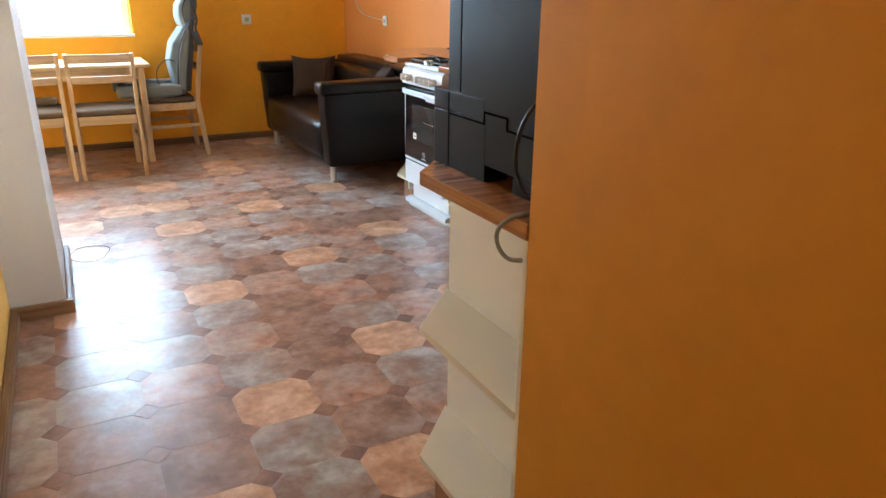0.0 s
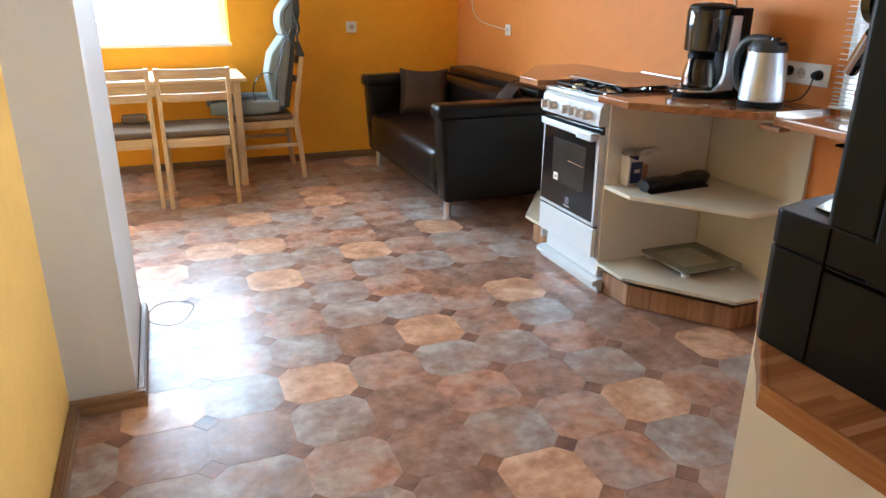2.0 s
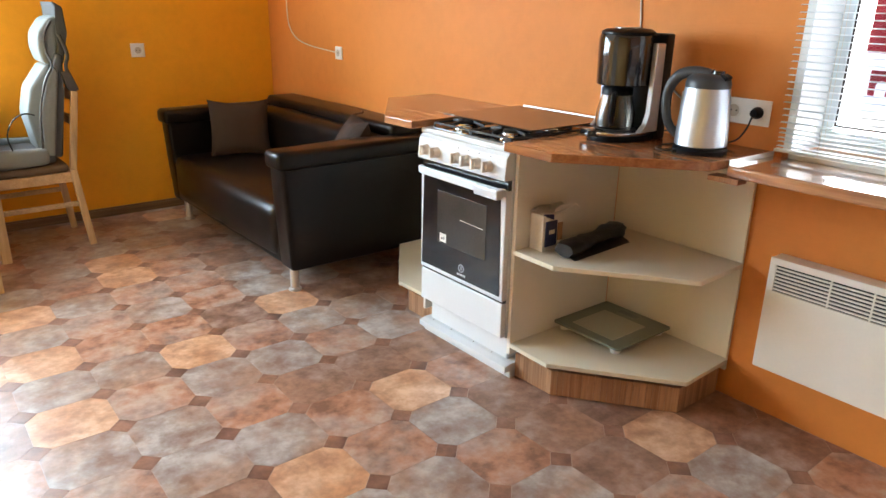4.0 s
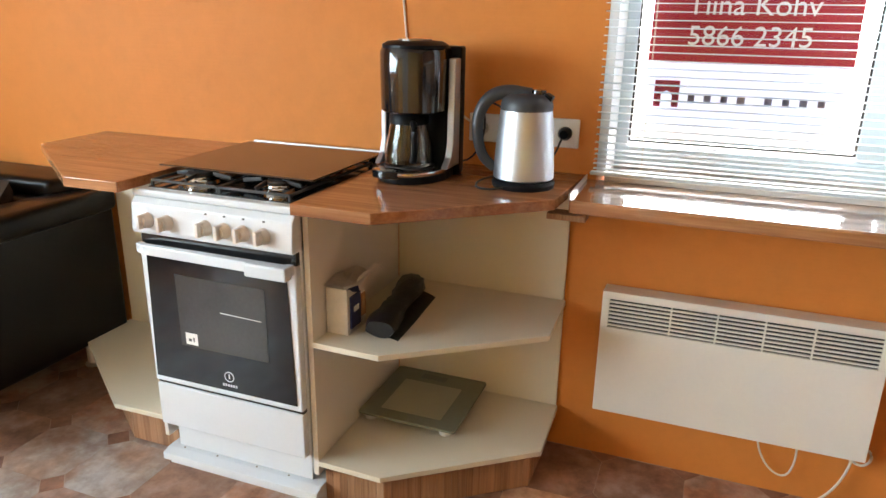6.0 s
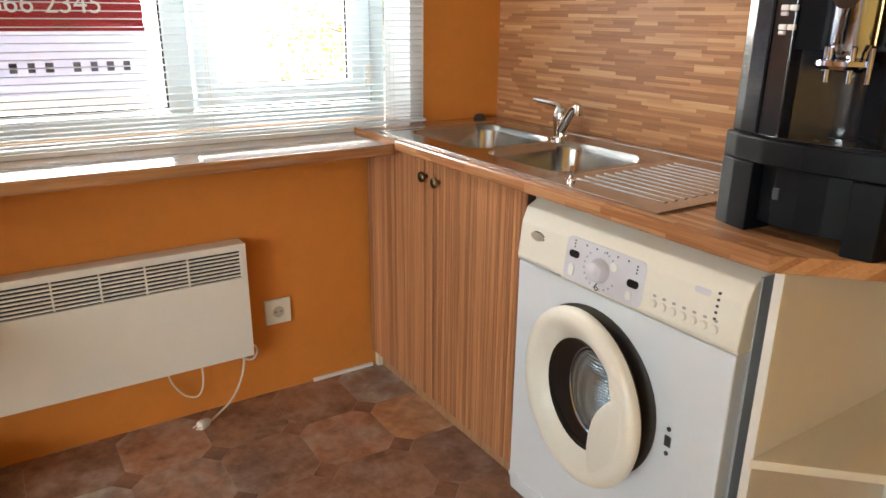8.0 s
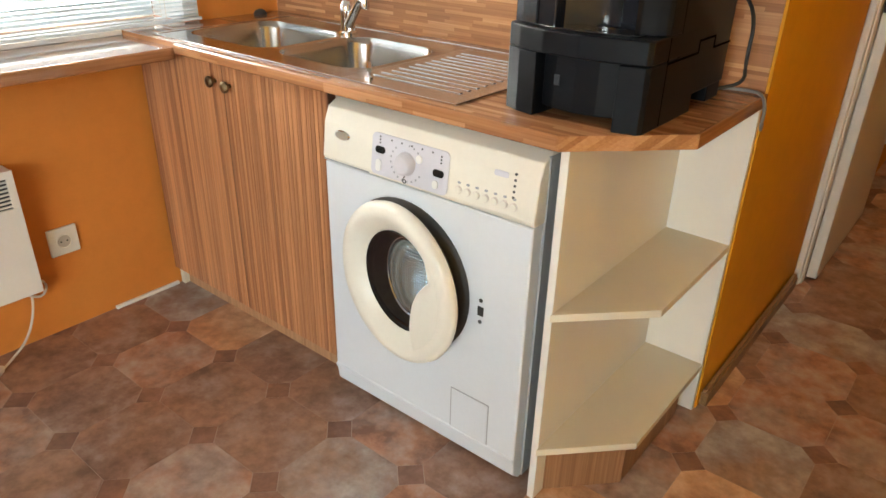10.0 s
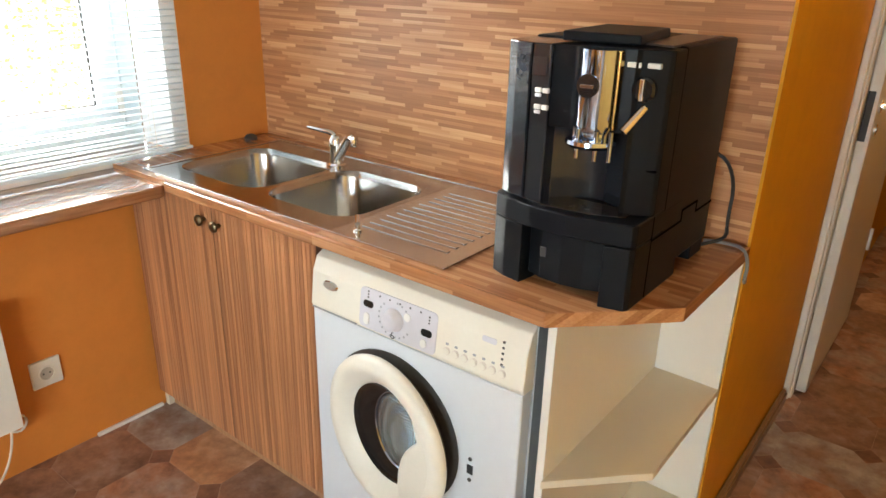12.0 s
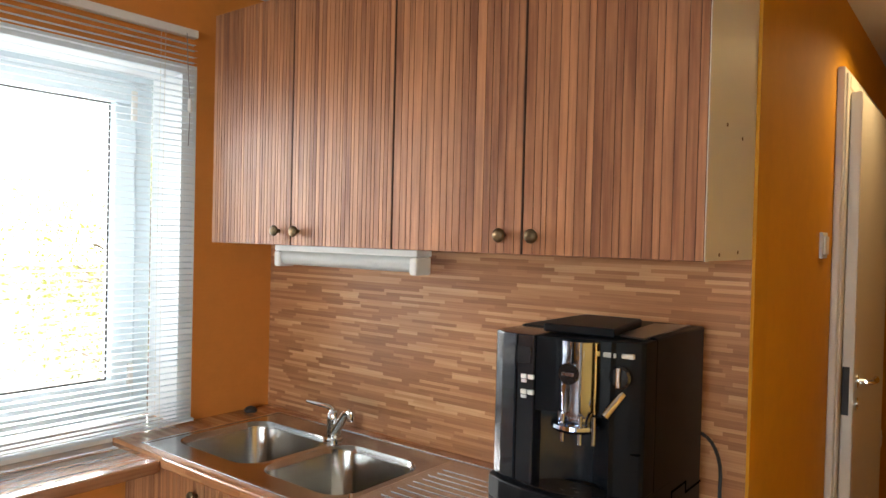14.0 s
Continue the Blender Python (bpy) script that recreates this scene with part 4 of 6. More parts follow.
for i in range(18):
    a = radians(-60 + i * 17.6)
    if i in (4, 5):
        continue
    x, z = 1.235 + 0.047 * math.sin(a), 0.757 + 0.041 * math.cos(a)
    add(bm, panel_prism(x - 0.0022, x + 0.0022, z - 0.0022, z + 0.0022, 0.0018, 0.001))
tagged(part("dial_marks", bm, WASHSIDE, panel), "small dark printed marks", kind="stuff")
bm = bmesh.new()
for i in range(5):
    add(bm, panel_prism(0.945, 0.951, 0.752 + i * 0.012, 0.757 + i * 0.012, 0.0008, 0.002))
    add(bm, panel_prism(1.28 - i * 0.03, 1.284 - i * 0.03, 0.797, 0.801, 0.0018, 0.001))
for z in (0.785, 0.792, 0.799):
    add(bm, panel_prism(1.315, 1.319, z, z + 0.004, 0.0018, 0.001))
    add(bm, panel_prism(1.135, 1.139, z - 0.006, z - 0.002, 0.0018, 0.001))
tagged(part("status_marks", bm, RUBBER, panel), "small dark printed marks", kind="stuff")
letters("6", 0.026, on_panel(1.237, 0.7185, 0.0022), RUBBER, panel, 0.0003, Matrix(((-1, 0, 0), (0, 0, 1), (0, 1, 0))))
badge = lathe([(0.0, 0.003), (0.022, 0.003), (0.026, 0.0), (0.026, -0.002)], (0, 0, 0), "y", 24)
badge.transform(Matrix.Translation(on_panel(1.443, 0.776, 0.0)) @ Matrix.Diagonal((1, 1, 0.48, 1)))
part("badge", badge, CHROME, panel, "small oval chrome badge")
part("drawer_line", box(1.352, WX1 - 0.004, WF - 0.001, WF + 0.0075, 0.7065, 0.7085), WASHSIDE, panel)
part("badge", panel_prism(0.965, 1.0, 0.79, 0.802, 0.0008, 0.004), PANELGREY, panel)
DC = (1.224, WF, 0.472)
HX_ = 1.412
ajar = Matrix.Translation((HX_, WF, 0)) @ Matrix.Rotation(radians(-7.5), 4, "Z") @ Matrix.Translation((-HX_, -WF, 0))


def hung(bm):
    """Swings a piece of the porthole door slightly open."""
    bm.transform(ajar)
    return bm


part("gasket", lathe([(0.0, 0.002), (0.150, 0.002), (0.162, 0.010), (0.178, 0.012), (0.190, 0.006), (0.198, 0.002), (0.199, -0.002)], (1.244, WF, 0.468), "y", 48), RUBBER, wm, "dark rubber door gasket", smooth=True)
dr = part("door", hung(lathe([(0.192, 0.009), (0.200, 0.014), (0.2025, 0.022), (0.199, 0.032), (0.188, 0.040), (0.176, 0.0415), (0.163, 0.039), (0.145, 0.029), (0.132, 0.017), (0.127, 0.009)], DC, "y", 56)), IVORY, wm, "cream round porthole door, slightly ajar", smooth=True)
part("door_seal", hung(lathe([(0.12, 0.0025), (0.186, 0.0025), (0.194, 0.006), (0.193, 0.0095)], DC, "y", 48)), RUBBER, dr, smooth=True)
part("porthole_glass", hung(lathe([(0.128, 0.0125), (0.120, 0.0075), (0.10, 0.0055), (0.0, 0.005)], DC, "y", 40)), BOWL, dr, smooth=True)
drum = lathe([(0.092, 0.006), (0.086, 0.0095), (0.072, 0.0130), (0.05, 0.0160), (0.025, 0.0175), (0.0, 0.018)], (0, 0, 0), "y", 40)
drum.transform(Matrix.Diagonal((0.80, 1, 1.04, 1)))
drum.transform(Matrix.Translation((DC[0] - 0.030, DC[1], DC[2] + 0.022)))
part("drum", hung(drum), DRUM, dr, "perforated steel drum", smooth=True)
rim = lathe([(0.0945, 0.006), (0.0965, 0.0095), (0.0985, 0.0095), (0.1005, 0.006)], (0, 0, 0), "y", 48)
rim.transform(Matrix.Diagonal((0.80, 1, 1.04, 1)))
rim.transform(Matrix.Translation((DC[0] - 0.030, DC[1], DC[2] + 0.022)))
part("drum_rim", hung(rim), SPOUTCH, dr, "bright steel drum rim", smooth=True)
pts = []
for i in range(13):
    a = radians(-62 + i * 9.5)
    pts.append((DC[0] - 0.168 * math.cos(a), DC[2] + 0.168 * math.sin(a)))
pts += [(DC[0] - 0.128, DC[2] + 0.060), (DC[0] - 0.108, DC[2] + 0.040), (DC[0] - 0.088, DC[2] + 0.014), (DC[0] - 0.074, DC[2] - 0.016), (DC[0] - 0.066, DC[2] - 0.050), (DC[0] - 0.063, DC[2] - 0.085), (DC[0] - 0.066, DC[2] - 0.118), (DC[0] - 0.074, DC[2] - 0.138)]
part("handle_lobe", hung(prism(pts, WF + 0.012, WF + 0.0395, "y", 0.006, seg=3)), IVORY, dr, "moulded cream grip", smooth=True)
bm = box(1.006, 1.022, WF - 0.001, WF + 0.002, 0.448, 0.472, 0.001)
disc((1.014, WF - 0.001, 0.488), 0.005, 0.003, "y", 10, bm)
disc((1.014, WF - 0.001, 0.432), 0.005, 0.003, "y", 10, bm)
part("door_latch", bm, RUBBER, wm)
fl = part("filter_flap", box(0.978, 1.088, WF - 0.001, WF + 0.0022, 0.082, 0.208, 0.002), ENAMEL, wm)
bm = bmesh.new()
for p in ((0.975, 1.091, WF - 0.001, WF + 0.0006, 0.078, 0.082), (0.975, 1.091, WF - 0.001, WF + 0.0006, 0.208, 0.212), (0.975, 0.978, WF - 0.001, WF + 0.0006, 0.082, 0.208), (1.088, 1.091, WF - 0.001, WF + 0.0006, 0.082, 0.208)):
    box(*p, bm=bm)
part("joint", bm, WASHSIDE, fl)
for x in (0.95, 1.45):
    for y in (0.12, 0.50):
        part("foot", disc((x, y, 0.0), 0.022, 0.014, "z", 14), RUBBER, wm)

# ---- open corner shelf beside the washing machine ----
sh = thing("corner_shelf", (0.75, 0.3, 0.0), "white open corner shelf unit with two empty shelves", "shelf")
part("side_panel", box(0.836, 0.854, 0.006, 0.592, 0.0, HB - 0.001, 0.001), WHITEBOARD, sh)
part("back_panel", box(0.669, 0.8355, 0.006, 0.020, 0.0, HB - 0.001, 0.001), WHITEBOARD, sh)
for z in (0.143, 0.507):
    part("shelf", prism([(0.8355, 0.0205), (0.8355, 0.602), (0.668, 0.428), (0.668, 0.0205)], z, z + 0.018, "z", 0.0008), CREAM, sh)
part("plinth", prism([(0.8355, 0.06), (0.8355, 0.55), (0.70, 0.405), (0.70, 0.06)], 0.0, 0.142), EDGE, sh, "striped wood plinth")

# ---- wall cabinets ----
for i, (x0, x1, xs) in enumerate(((1.481, 2.286, 1.884), (0.672, 1.479, 1.081))):
    wc = thing("wall_cabinet", ((x0 + x1) / 2, 0.17, 1.525), "striped brown wood wall cabinet with two doors and brass knobs", "cabinet", group="wall cabinets over the sink")
    for nm, p in (("side_panel", (x0, x0 + 0.018, 0.005, 0.318, 1.523, 2.272)), ("side_panel", (x1 - 0.018, x1, 0.005, 0.318, 1.523, 2.272)), ("bottom_panel", (x0 + 0.018, x1 - 0.018, 0.005, 0.318, 1.523, 1.541)),
                  ("top_panel", (x0 + 0.018, x1 - 0.018, 0.005, 0.318, 2.254, 2.272)), ("back_panel", (x0 + 0.018, x1 - 0.018, 0.005, 0.012, 1.541, 2.254))):
        part(nm, box(*p), WHITEBOARD, wc, "cream board panel")
    wide = 0.0215 if i else 0.0155
    d1 = slatted_door(wc, xs + 0.0015, x1 - 0.001, 0.319, 0.336, 1.522, 2.272, wide, ZEBRA, 20 + i)
    knob(d1, xs + (0.053 if i == 0 else 0.050), 0.338, 1.565)
    d2 = slatted_door(wc, x0 + 0.001, xs - 0.0015, 0.319, 0.336, 1.522, 2.272, wide, ZEBRA, 30 + i)
    knob(d2, xs - 0.035, 0.338, 1.564)
    if i:
        part("edge_band", box(x0 - 0.0006, x0 + 0.0008, 0.318, 0.338, 1.522, 2.272), WHITEBOARD, wc)
        bm = bmesh.new()
        for y, z in ((0.22, 1.80), (0.11, 1.785), (0.12, 1.54), (0.25, 1.535)):
            disc((x0 - 0.0012, y, z), 0.004, 0.003, "x", 8, bm)
        part("screw_hole", bm, BRASS, wc)

lamp = thing("under_cabinet_lamp", (1.74, 0.22, 1.46), "white tubular lamp under the wall cabinet, switched off", "lamp")
part("base_plate", box(1.46, 2.06, 0.19, 0.255, 1.502, 1.5215, 0.003), PLASTW, lamp)
part("tube_cover", lathe([(0.0, 1.485), (0.026, 1.485), (0.026, 2.035), (0.0, 2.035)], (0, 0.225, 1.484), "x", 20), TUBE, lamp, smooth=True)
for x in (1.46, 2.034):
    part("end_cap", box(x, x + 0.026, 0.192, 0.258, 1.452, 1.502, 0.006), PLASTW, lamp)


# ---- bean-to-cup coffee machine on the worktop ----
em = thing("espresso_machine", (0.89, 0.29, H), "black automatic coffee machine with chrome spout on the worktop", "coffee machine")
JX0, JX1, TOPZ, BZ = 0.742, 1.050, 1.372, 1.074
base = part("base", prism([(JX0, 0.282), (JX0, 0.500), (JX0 + 0.006, 0.511), (0.80, 0.524), (0.87, 0.536), (0.95, 0.532), (1.01, 0.518), (JX1 - 0.006, 0.502), (JX1, 0.49), (JX1, 0.282)], 1.030, BZ, "z", 0.003), BLACKPL, em)
part("base_leg", prism([(JX0, 0.276), (JX0, 0.500), (JX0 + 0.006, 0.511), (0.795, 0.5215), (0.800, 0.48), (0.800, 0.276)], H, 1.0285, "z", 0.002), BLACKPL, base)
part("base_leg", prism([(JX1, 0.276), (JX1, 0.49), (JX1 - 0.006, 0.502), (1.01, 0.517), (0.966, 0.5255), (0.960, 0.48), (0.960, 0.276)], H, 1.0285, "z", 0.002), BLACKPL, base)
tray_front = part("tray_front", prism([(0.8005, 0.30), (0.8005, 0.500), (0.835, 0.514), (0.88, 0.520), (0.925, 0.516), (0.9595, 0.502), (0.9595, 0.30)], H + 0.020, 1.0295, "z", 0.002), BLACKPL, base, "black drip tray front")
part("tray_tab", box(0.914, 0.926, 0.5165, 0.5195, 0.972, 0.992, 0.001), KGREY, tray_front)
part("rear_foot", box(JX0 + 0.004, JX0 + 0.05, 0.102, 0.178, H, H + 0.035, 0.003), BLACKPL, em)
part("rear_foot", box(JX1 - 0.05, JX1 - 0.004, 0.102, 0.178, H, H + 0.035, 0.003), BLACKPL, em)
part("body", box(JX0 + 0.0004, JX1 - 0.0004, 0.100, 0.382, H + 0.034, TOPZ, 0.005), BLACKPL, em)
part("side_seam", prism([(0.101, H + 0.122), (0.196, H + 0.122), (0.196, H + 0.145), (0.284, H + 0.145), (0.284, H + 0.122), (0.432, H + 0.122), (0.432, H + 0.118), (0.280, H + 0.118), (0.280, H + 0.141), (0.200, H + 0.141), (0.200, H + 0.118), (0.101, H + 0.118)], JX0 - 0.0009, JX0 + 0.0015, "x"), SEAM, em)
part("block_seam", box(JX0 - 0.0008, JX0 + 0.0012, 0.430, 0.4325, H + 0.004, BZ - 0.002), SEAM, em)
part("right_front", prism([(JX0 + 0.0002, 0.3825), (JX0 + 0.0002, 0.434), (JX0 + 0.006, 0.442), (0.765, 0.452), (0.790, 0.465), (0.796, 0.474), (0.796, 0.3825)], BZ + 0.0005, TOPZ - 0.003, "z", 0.002), BLACKPL, em)
part("cheek_joint", box(JX0 + 0.004, 0.789, 0.4415, 0.4505, 1.158, 1.1605), SEAM, em)
part("left_column", prism([(JX1 - 0.0005, 0.3825), (JX1 - 0.0005, 0.470), (1.042, 0.488), (1.018, 0.499), (0.982, 0.506), (0.943, 0.504), (0.943, 0.3825)], BZ + 0.0005, TOPZ - 0.003, "z", 0.003), TANK, em, "glossy black water tank front")
part("column_stripe", prism([(1.0165, 0.4985), (0.984, 0.5050), (0.984, 0.5075), (1.0175, 0.5010)], BZ + 0.004, 1.348, "z", 0.0008), TANK, em, "smoky clear strip")
part("column_joint", box(0.9785, 0.9805, 0.501, 0.5072, BZ + 0.002, TOPZ - 0.004), SEAM, em)
arc = [(0.7965 + 0.146 * i / 10, 0.459 - 0.052 * math.sin(math.pi * i / 10) + 0.012 * i / 10) for i in range(11)]
part("recess_back", prism(arc + [(0.9425, 0.3825), (0.7965, 0.3825)], BZ + 0.001, 1.2215, "z"), TANK, em, smooth=True)
part("front_panel", prism([(0.7965, 0.3825), (0.7965, 0.463), (0.83, 0.474), (0.90, 0.492), (0.9425, 0.497), (0.9425, 0.3825)], 1.222, TOPZ - 0.003, "z", 0.002), BLACKPL, em)
tray = part("drip_tray", prism([(0.775, 0.44), (0.778, 0.486), (0.83, 0.508), (0.88, 0.518), (0.94, 0.516), (0.975, 0.506), (0.975, 0.44)], BZ + 0.0002, BZ + 0.0035, "z", 0.001), BLACKGL, em)
for x, y in ((0.845, 0.488), (0.875, 0.492), (0.86, 0.472)):
    part("drain_slot", box(x, x + 0.009, y, y + 0.004, BZ + 0.0036, BZ + 0.0042), IRON, tray)
part("hopper_lid", prism([(0.802, 0.448), (0.948, 0.462), (0.972, 0.235), (0.838, 0.225)], TOPZ + 0.0005, TOPZ + 0.018, "z", 0.004), BLACKPL, em)
part("cup_plate", prism([(0.755, 0.418), (0.815, 0.405), (0.836, 0.16), (0.765, 0.125)], TOPZ - 0.001, TOPZ + 0.003, "z", 0.001), PLATE, em, "dark steel cup warming plate")
sx, sy = 0.860, 0.470
part("spout_column", lathe([(0.0, 1.222), (0.036, 1.222), (0.040, 1.234), (0.040, TOPZ - 0.006), (0.0, TOPZ - 0.004)], (sx, sy, 0), "z", 36), SPOUTCH, em, "polished chrome spout column", smooth=True)
part("gold_edge", box(sx - 0.0435, sx - 0.0385, sy + 0.002, sy + 0.020, 1.230, TOPZ - 0.006, 0.002), GOLDEN, em)
badge = part("badge", disc((sx + 0.003, sy + 0.037, 1.305), 0.0205, 0.006, "y", 28), BLACKGL, em, "round black badge")
part("badge_bar", box(sx - 0.009, sx + 0.016, sy + 0.0425, sy + 0.0438, 1.3015, 1.3075, 0.0005), SPOUTCH, badge)
for dx, dy, zb in ((0.016, 0.034, 1.174), (-0.020, 0.034, 1.174), (-0.042, 0.022, 1.174), (0.030, 0.020, 1.190)):
    part("nozzle", lathe([(0.0, zb), (0.0042, zb), (0.005, 1.228), (0.0, 1.228)], (sx + dx, sy + dy, 0), "z", 10), SPOUTCH, em, smooth=True)
part("cup_ring", lathe([(0.030, 1.196), (0.042, 1.194), (0.047, 1.200), (0.046, 1.207), (0.034, 1.209), (0.028, 1.203), (0.030, 1.196)], (sx + 0.004, sy + 0.006, 0), "z", 32), SPOUTCH, em, smooth=True)
part("spout_foot", lathe([(0.0, 1.188), (0.024, 1.190), (0.032, 1.200), (0.034, 1.222), (0.0, 1.2225)], (sx, sy, 0), "z", 28), SPOUTCH, em, smooth=True)
part("screen", box(0.948, 0.978, 0.5035, 0.5085, 1.312, 1.346, 0.001), TANK, em)
for x, y in ((0.963, 0.5045), (0.9475, 0.504)):
    for z in (1.2865, 1.2560):
        part("button", box(x - 0.0065, x + 0.0065, y - 0.002, y + 0.0045, z - 0.0045, z + 0.0045, 0.0015), PLASTW, em)
        if x > 0.96:
            part("button", box(x - 0.006, x + 0.006, y - 0.002, y + 0.004, z - 0.0125, z - 0.0060, 0.0015), PANELGREY, em)
for x, y in ((0.802, 0.464), (0.770, 0.455)):
    part("button", box(x - 0.013, x + 0.012, y - 0.004, y + 0.005, 1.3385, 1.3475, 0.0015), PLASTW, em)
dial = part("steam_dial", lathe([(0.022, 0), (0.022, 0.010), (0.018, 0.014), (0.0, 0.014)], (0.781, 0.455, 1.303), "y", 24), BLACKGL, em, smooth=True)
part("dial_bar", box(0.777, 0.785, 0.4685, 0.4745, 1.284, 1.322, 0.002), CHROME, dial)
part("steam_pipe", tube([(0.777, 0.458, 1.272), (0.797, 0.492, 1.231)], 0.008, 12, None, 0), CHROME, em, smooth=True)
part("power_cord", tube([(0.80, 0.100, 1.13), (0.745, 0.060, 1.125), (0.702, 0.085, 1.075), (0.698, 0.108, 0.985), (0.702, 0.072, 0.936), (0.745, 0.108, 0.922)], 0.0042, 8), CORDB, em)
cable = thing("grey_cable", (0.68, 0.1, H), "grey cable curling over the worktop's end", "cable")
part("cord", tube([(0.76, 0.045, 0.9105), (0.70, 0.030, 0.912), (0.664, 0.044, 0.911), (0.646, 0.070, 0.884), (0.648, 0.074, 0.850), (0.652, 0.045, 0.830), (0.661, 0.012, 0.838)], 0.0042, 8), CORDG, cable)

# ---- cooker ----
SX0, SX1, SY0, SY1 = 1.803, 2.36, 2.458, 2.958
st = thing("gas_cooker", (2.08, 2.708, 0.06), "white gas cooker with black oven door and brown glass lid", "cooker")
part("body", box(SX0 + 0.03, SX1, SY0, SY1, 0.16, 0.862, 0.003), ENAMEL, st)
part("foot_panel", box(SX0 + 0.055, SX1 - 0.02, SY0 + 0.015, SY1 - 0.015, 0.062, 0.16, 0.002), ENAMEL, st)
part("hob_top", box(SX0 + 0.005, SX1, SY0 - 0.002, SY1 + 0.002, 0.862, 0.882, 0.006), ENAMEL, st)
bm = prism([(SX0 + 0.045, 0.764), (SX0 - 0.008, 0.764), (SX0 - 0.012, 0.775), (SX0 - 0.004, 0.845), (SX0 + 0.010, 0.861), (SX0 + 0.045, 0.861)], SY0, SY1, "y", 0.003)
panel = part("control_panel", bm, ENAMEL, st)
for y in (2.902, 2.838, 2.715, 2.658, 2.600, 2.540):
    bm = lathe([(0.021, 0.0), (0.020, 0.010), (0.016, 0.014), (0.015, 0.024), (0.0, 0.025)], (0, 0, 0), "x", 20)
    box(0.012, 0.036, -0.006, 0.006, -0.019, 0.019, 0.003, bm)
    bm.transform(Matrix.Translation((SX0 - 0.008, y, 0.804)) @ Matrix.Rotation(math.pi - 0.1, 4, "Z"))
    part("knob", bm, KNOBPL, panel, "beige ribbed control knob", smooth=True)
for y in (2.715, 2.658, 2.600, 2.540):
    part("scale_mark", box(SX0 - 0.0068, SX0 - 0.004, y - 0.003, y + 0.003, 0.838, 0.842), RUBBER, panel)
part("door_gap", box(SX0 + 0.012, SX0 + 0.031, SY0 + 0.006, SY1 - 0.006, 0.725, 0.763), BLACKGL, st)
od = part("oven_door", box(SX0 + 0.004, SX0 + 0.0295, SY0 + 0.004, SY1 - 0.004, 0.312, 0.728, 0.004), ENAMEL, st, "white framed oven door")
part("door_glass", prism([(SY0 + 0.018, 0.330), (SY1 - 0.014, 0.330), (SY1 - 0.026, 0.706), (SY0 + 0.030, 0.706)], SX0 + 0.0005, SX0 + 0.0045, "x", 0.001), DARKGLASS, od, "smoked black oven glass")
part("door_window", box(SX0 - 0.0006, SX0 + 0.0008, 2.556, 2.842, 0.445, 0.655), OVENWIN, od)
part("oven_shelf", tube([(SX0 - 0.0012, 2.57, 0.562), (SX0 - 0.0012, 2.70, 0.566)], 0.0014, 6, None, 0), CHROME, od)
part("sticker", box(SX0 - 0.0008, SX0 + 0.0006, 2.785, 2.825, 0.452, 0.487), PLASTW, od, "small energy label")
bm = bmesh.new()
for p in ((2.795, 2.80, 0.462, 0.475), (2.805, 2.815, 0.462, 0.470)):
    box(SX0 - 0.0014, SX0 - 0.0006, *p, bm=bm)
part("sticker_print", bm, RUBBER, od)
bm = lathe([(0.013, 0.0008), (0.016, 0.0008), (0.016, -0.0008), (0.013, -0.0008)], (SX0 + 0.0004, 2.690, 0.375), "x", 24)
box(SX0 - 0.0004, SX0 + 0.0008, 2.688, 2.692, 0.369, 0.383, bm=bm)
for i in range(6):
    box(SX0 - 0.0004, SX0 + 0.0008, 2.666 + i * 0.0085, 2.671 + i * 0.0085, 0.3445, 0.352, bm=bm)
part("emblem", bm, PANELGREY, od, "pale round emblem with bars")
bm = prism([(SX0 + 0.004, SY0 + 0.006), (SX0 - 0.030, SY0 + 0.006), (SX0 - 0.036, SY0 + 0.030), (SX0 - 0.030, SY0 + 0.10), (SX0 - 0.024, SY1 - 0.04), (SX0 - 0.014, SY1 - 0.008), (SX0 + 0.004, SY1 - 0.008), (SX0 + 0.004, SY1 - 0.02), (SX0 - 0.008, SY1 - 0.045), (SX0 - 0.012, SY0 + 0.10), (SX0 - 0.012, SY0 + 0.035), (SX0 + 0.004, SY0 + 0.024)], 0.708, 0.736, "z", 0.003)
box(SX0 - 0.044, SX0 - 0.012, SY0 + 0.003, SY0 + 0.125, 0.702, 0.738, 0.005, bm)
part("handle", bm, ENAMEL, od, "white moulded door handle")
part("drawer_gap", box(SX0 + 0.012, SX0 + 0.0295, SY0 + 0.006, SY1 - 0.006, 0.302, 0.312), BLACKGL, st)
part("drawer", box(SX0 + 0.006, SX0 + 0.0295, SY0 + 0.004, SY1 - 0.004, 0.165, 0.302, 0.004), ENAMEL, st)
# burners, pan supports and lid
part("hob_well", box(SX0 + 0.035, SX1 - 0.05, SY0 + 0.028, SY1 - 0.028, 0.880, 0.885, 0.002), BLACKGL, st)
for x, y, r in ((1.93, 2.58, 0.032), (1.93, 2.83, 0.04), (2.17, 2.58, 0.044), (2.17, 2.83, 0.032)):
    b = part("burner", lathe([(r + 0.012, 0.0), (r + 0.01, 0.010), (r, 0.013), (r, 0.019), (r - 0.004, 0.022), (0, 0.022)], (x, y, 0.885), "z", 24), CHROME, st, "silver gas burner")
    part("burner_cap", lathe([(r - 0.002, 0), (r - 0.002, 0.006), (r - 0.008, 0.009), (0, 0.009)], (x, y, 0.907), "z", 24), IRON, b)
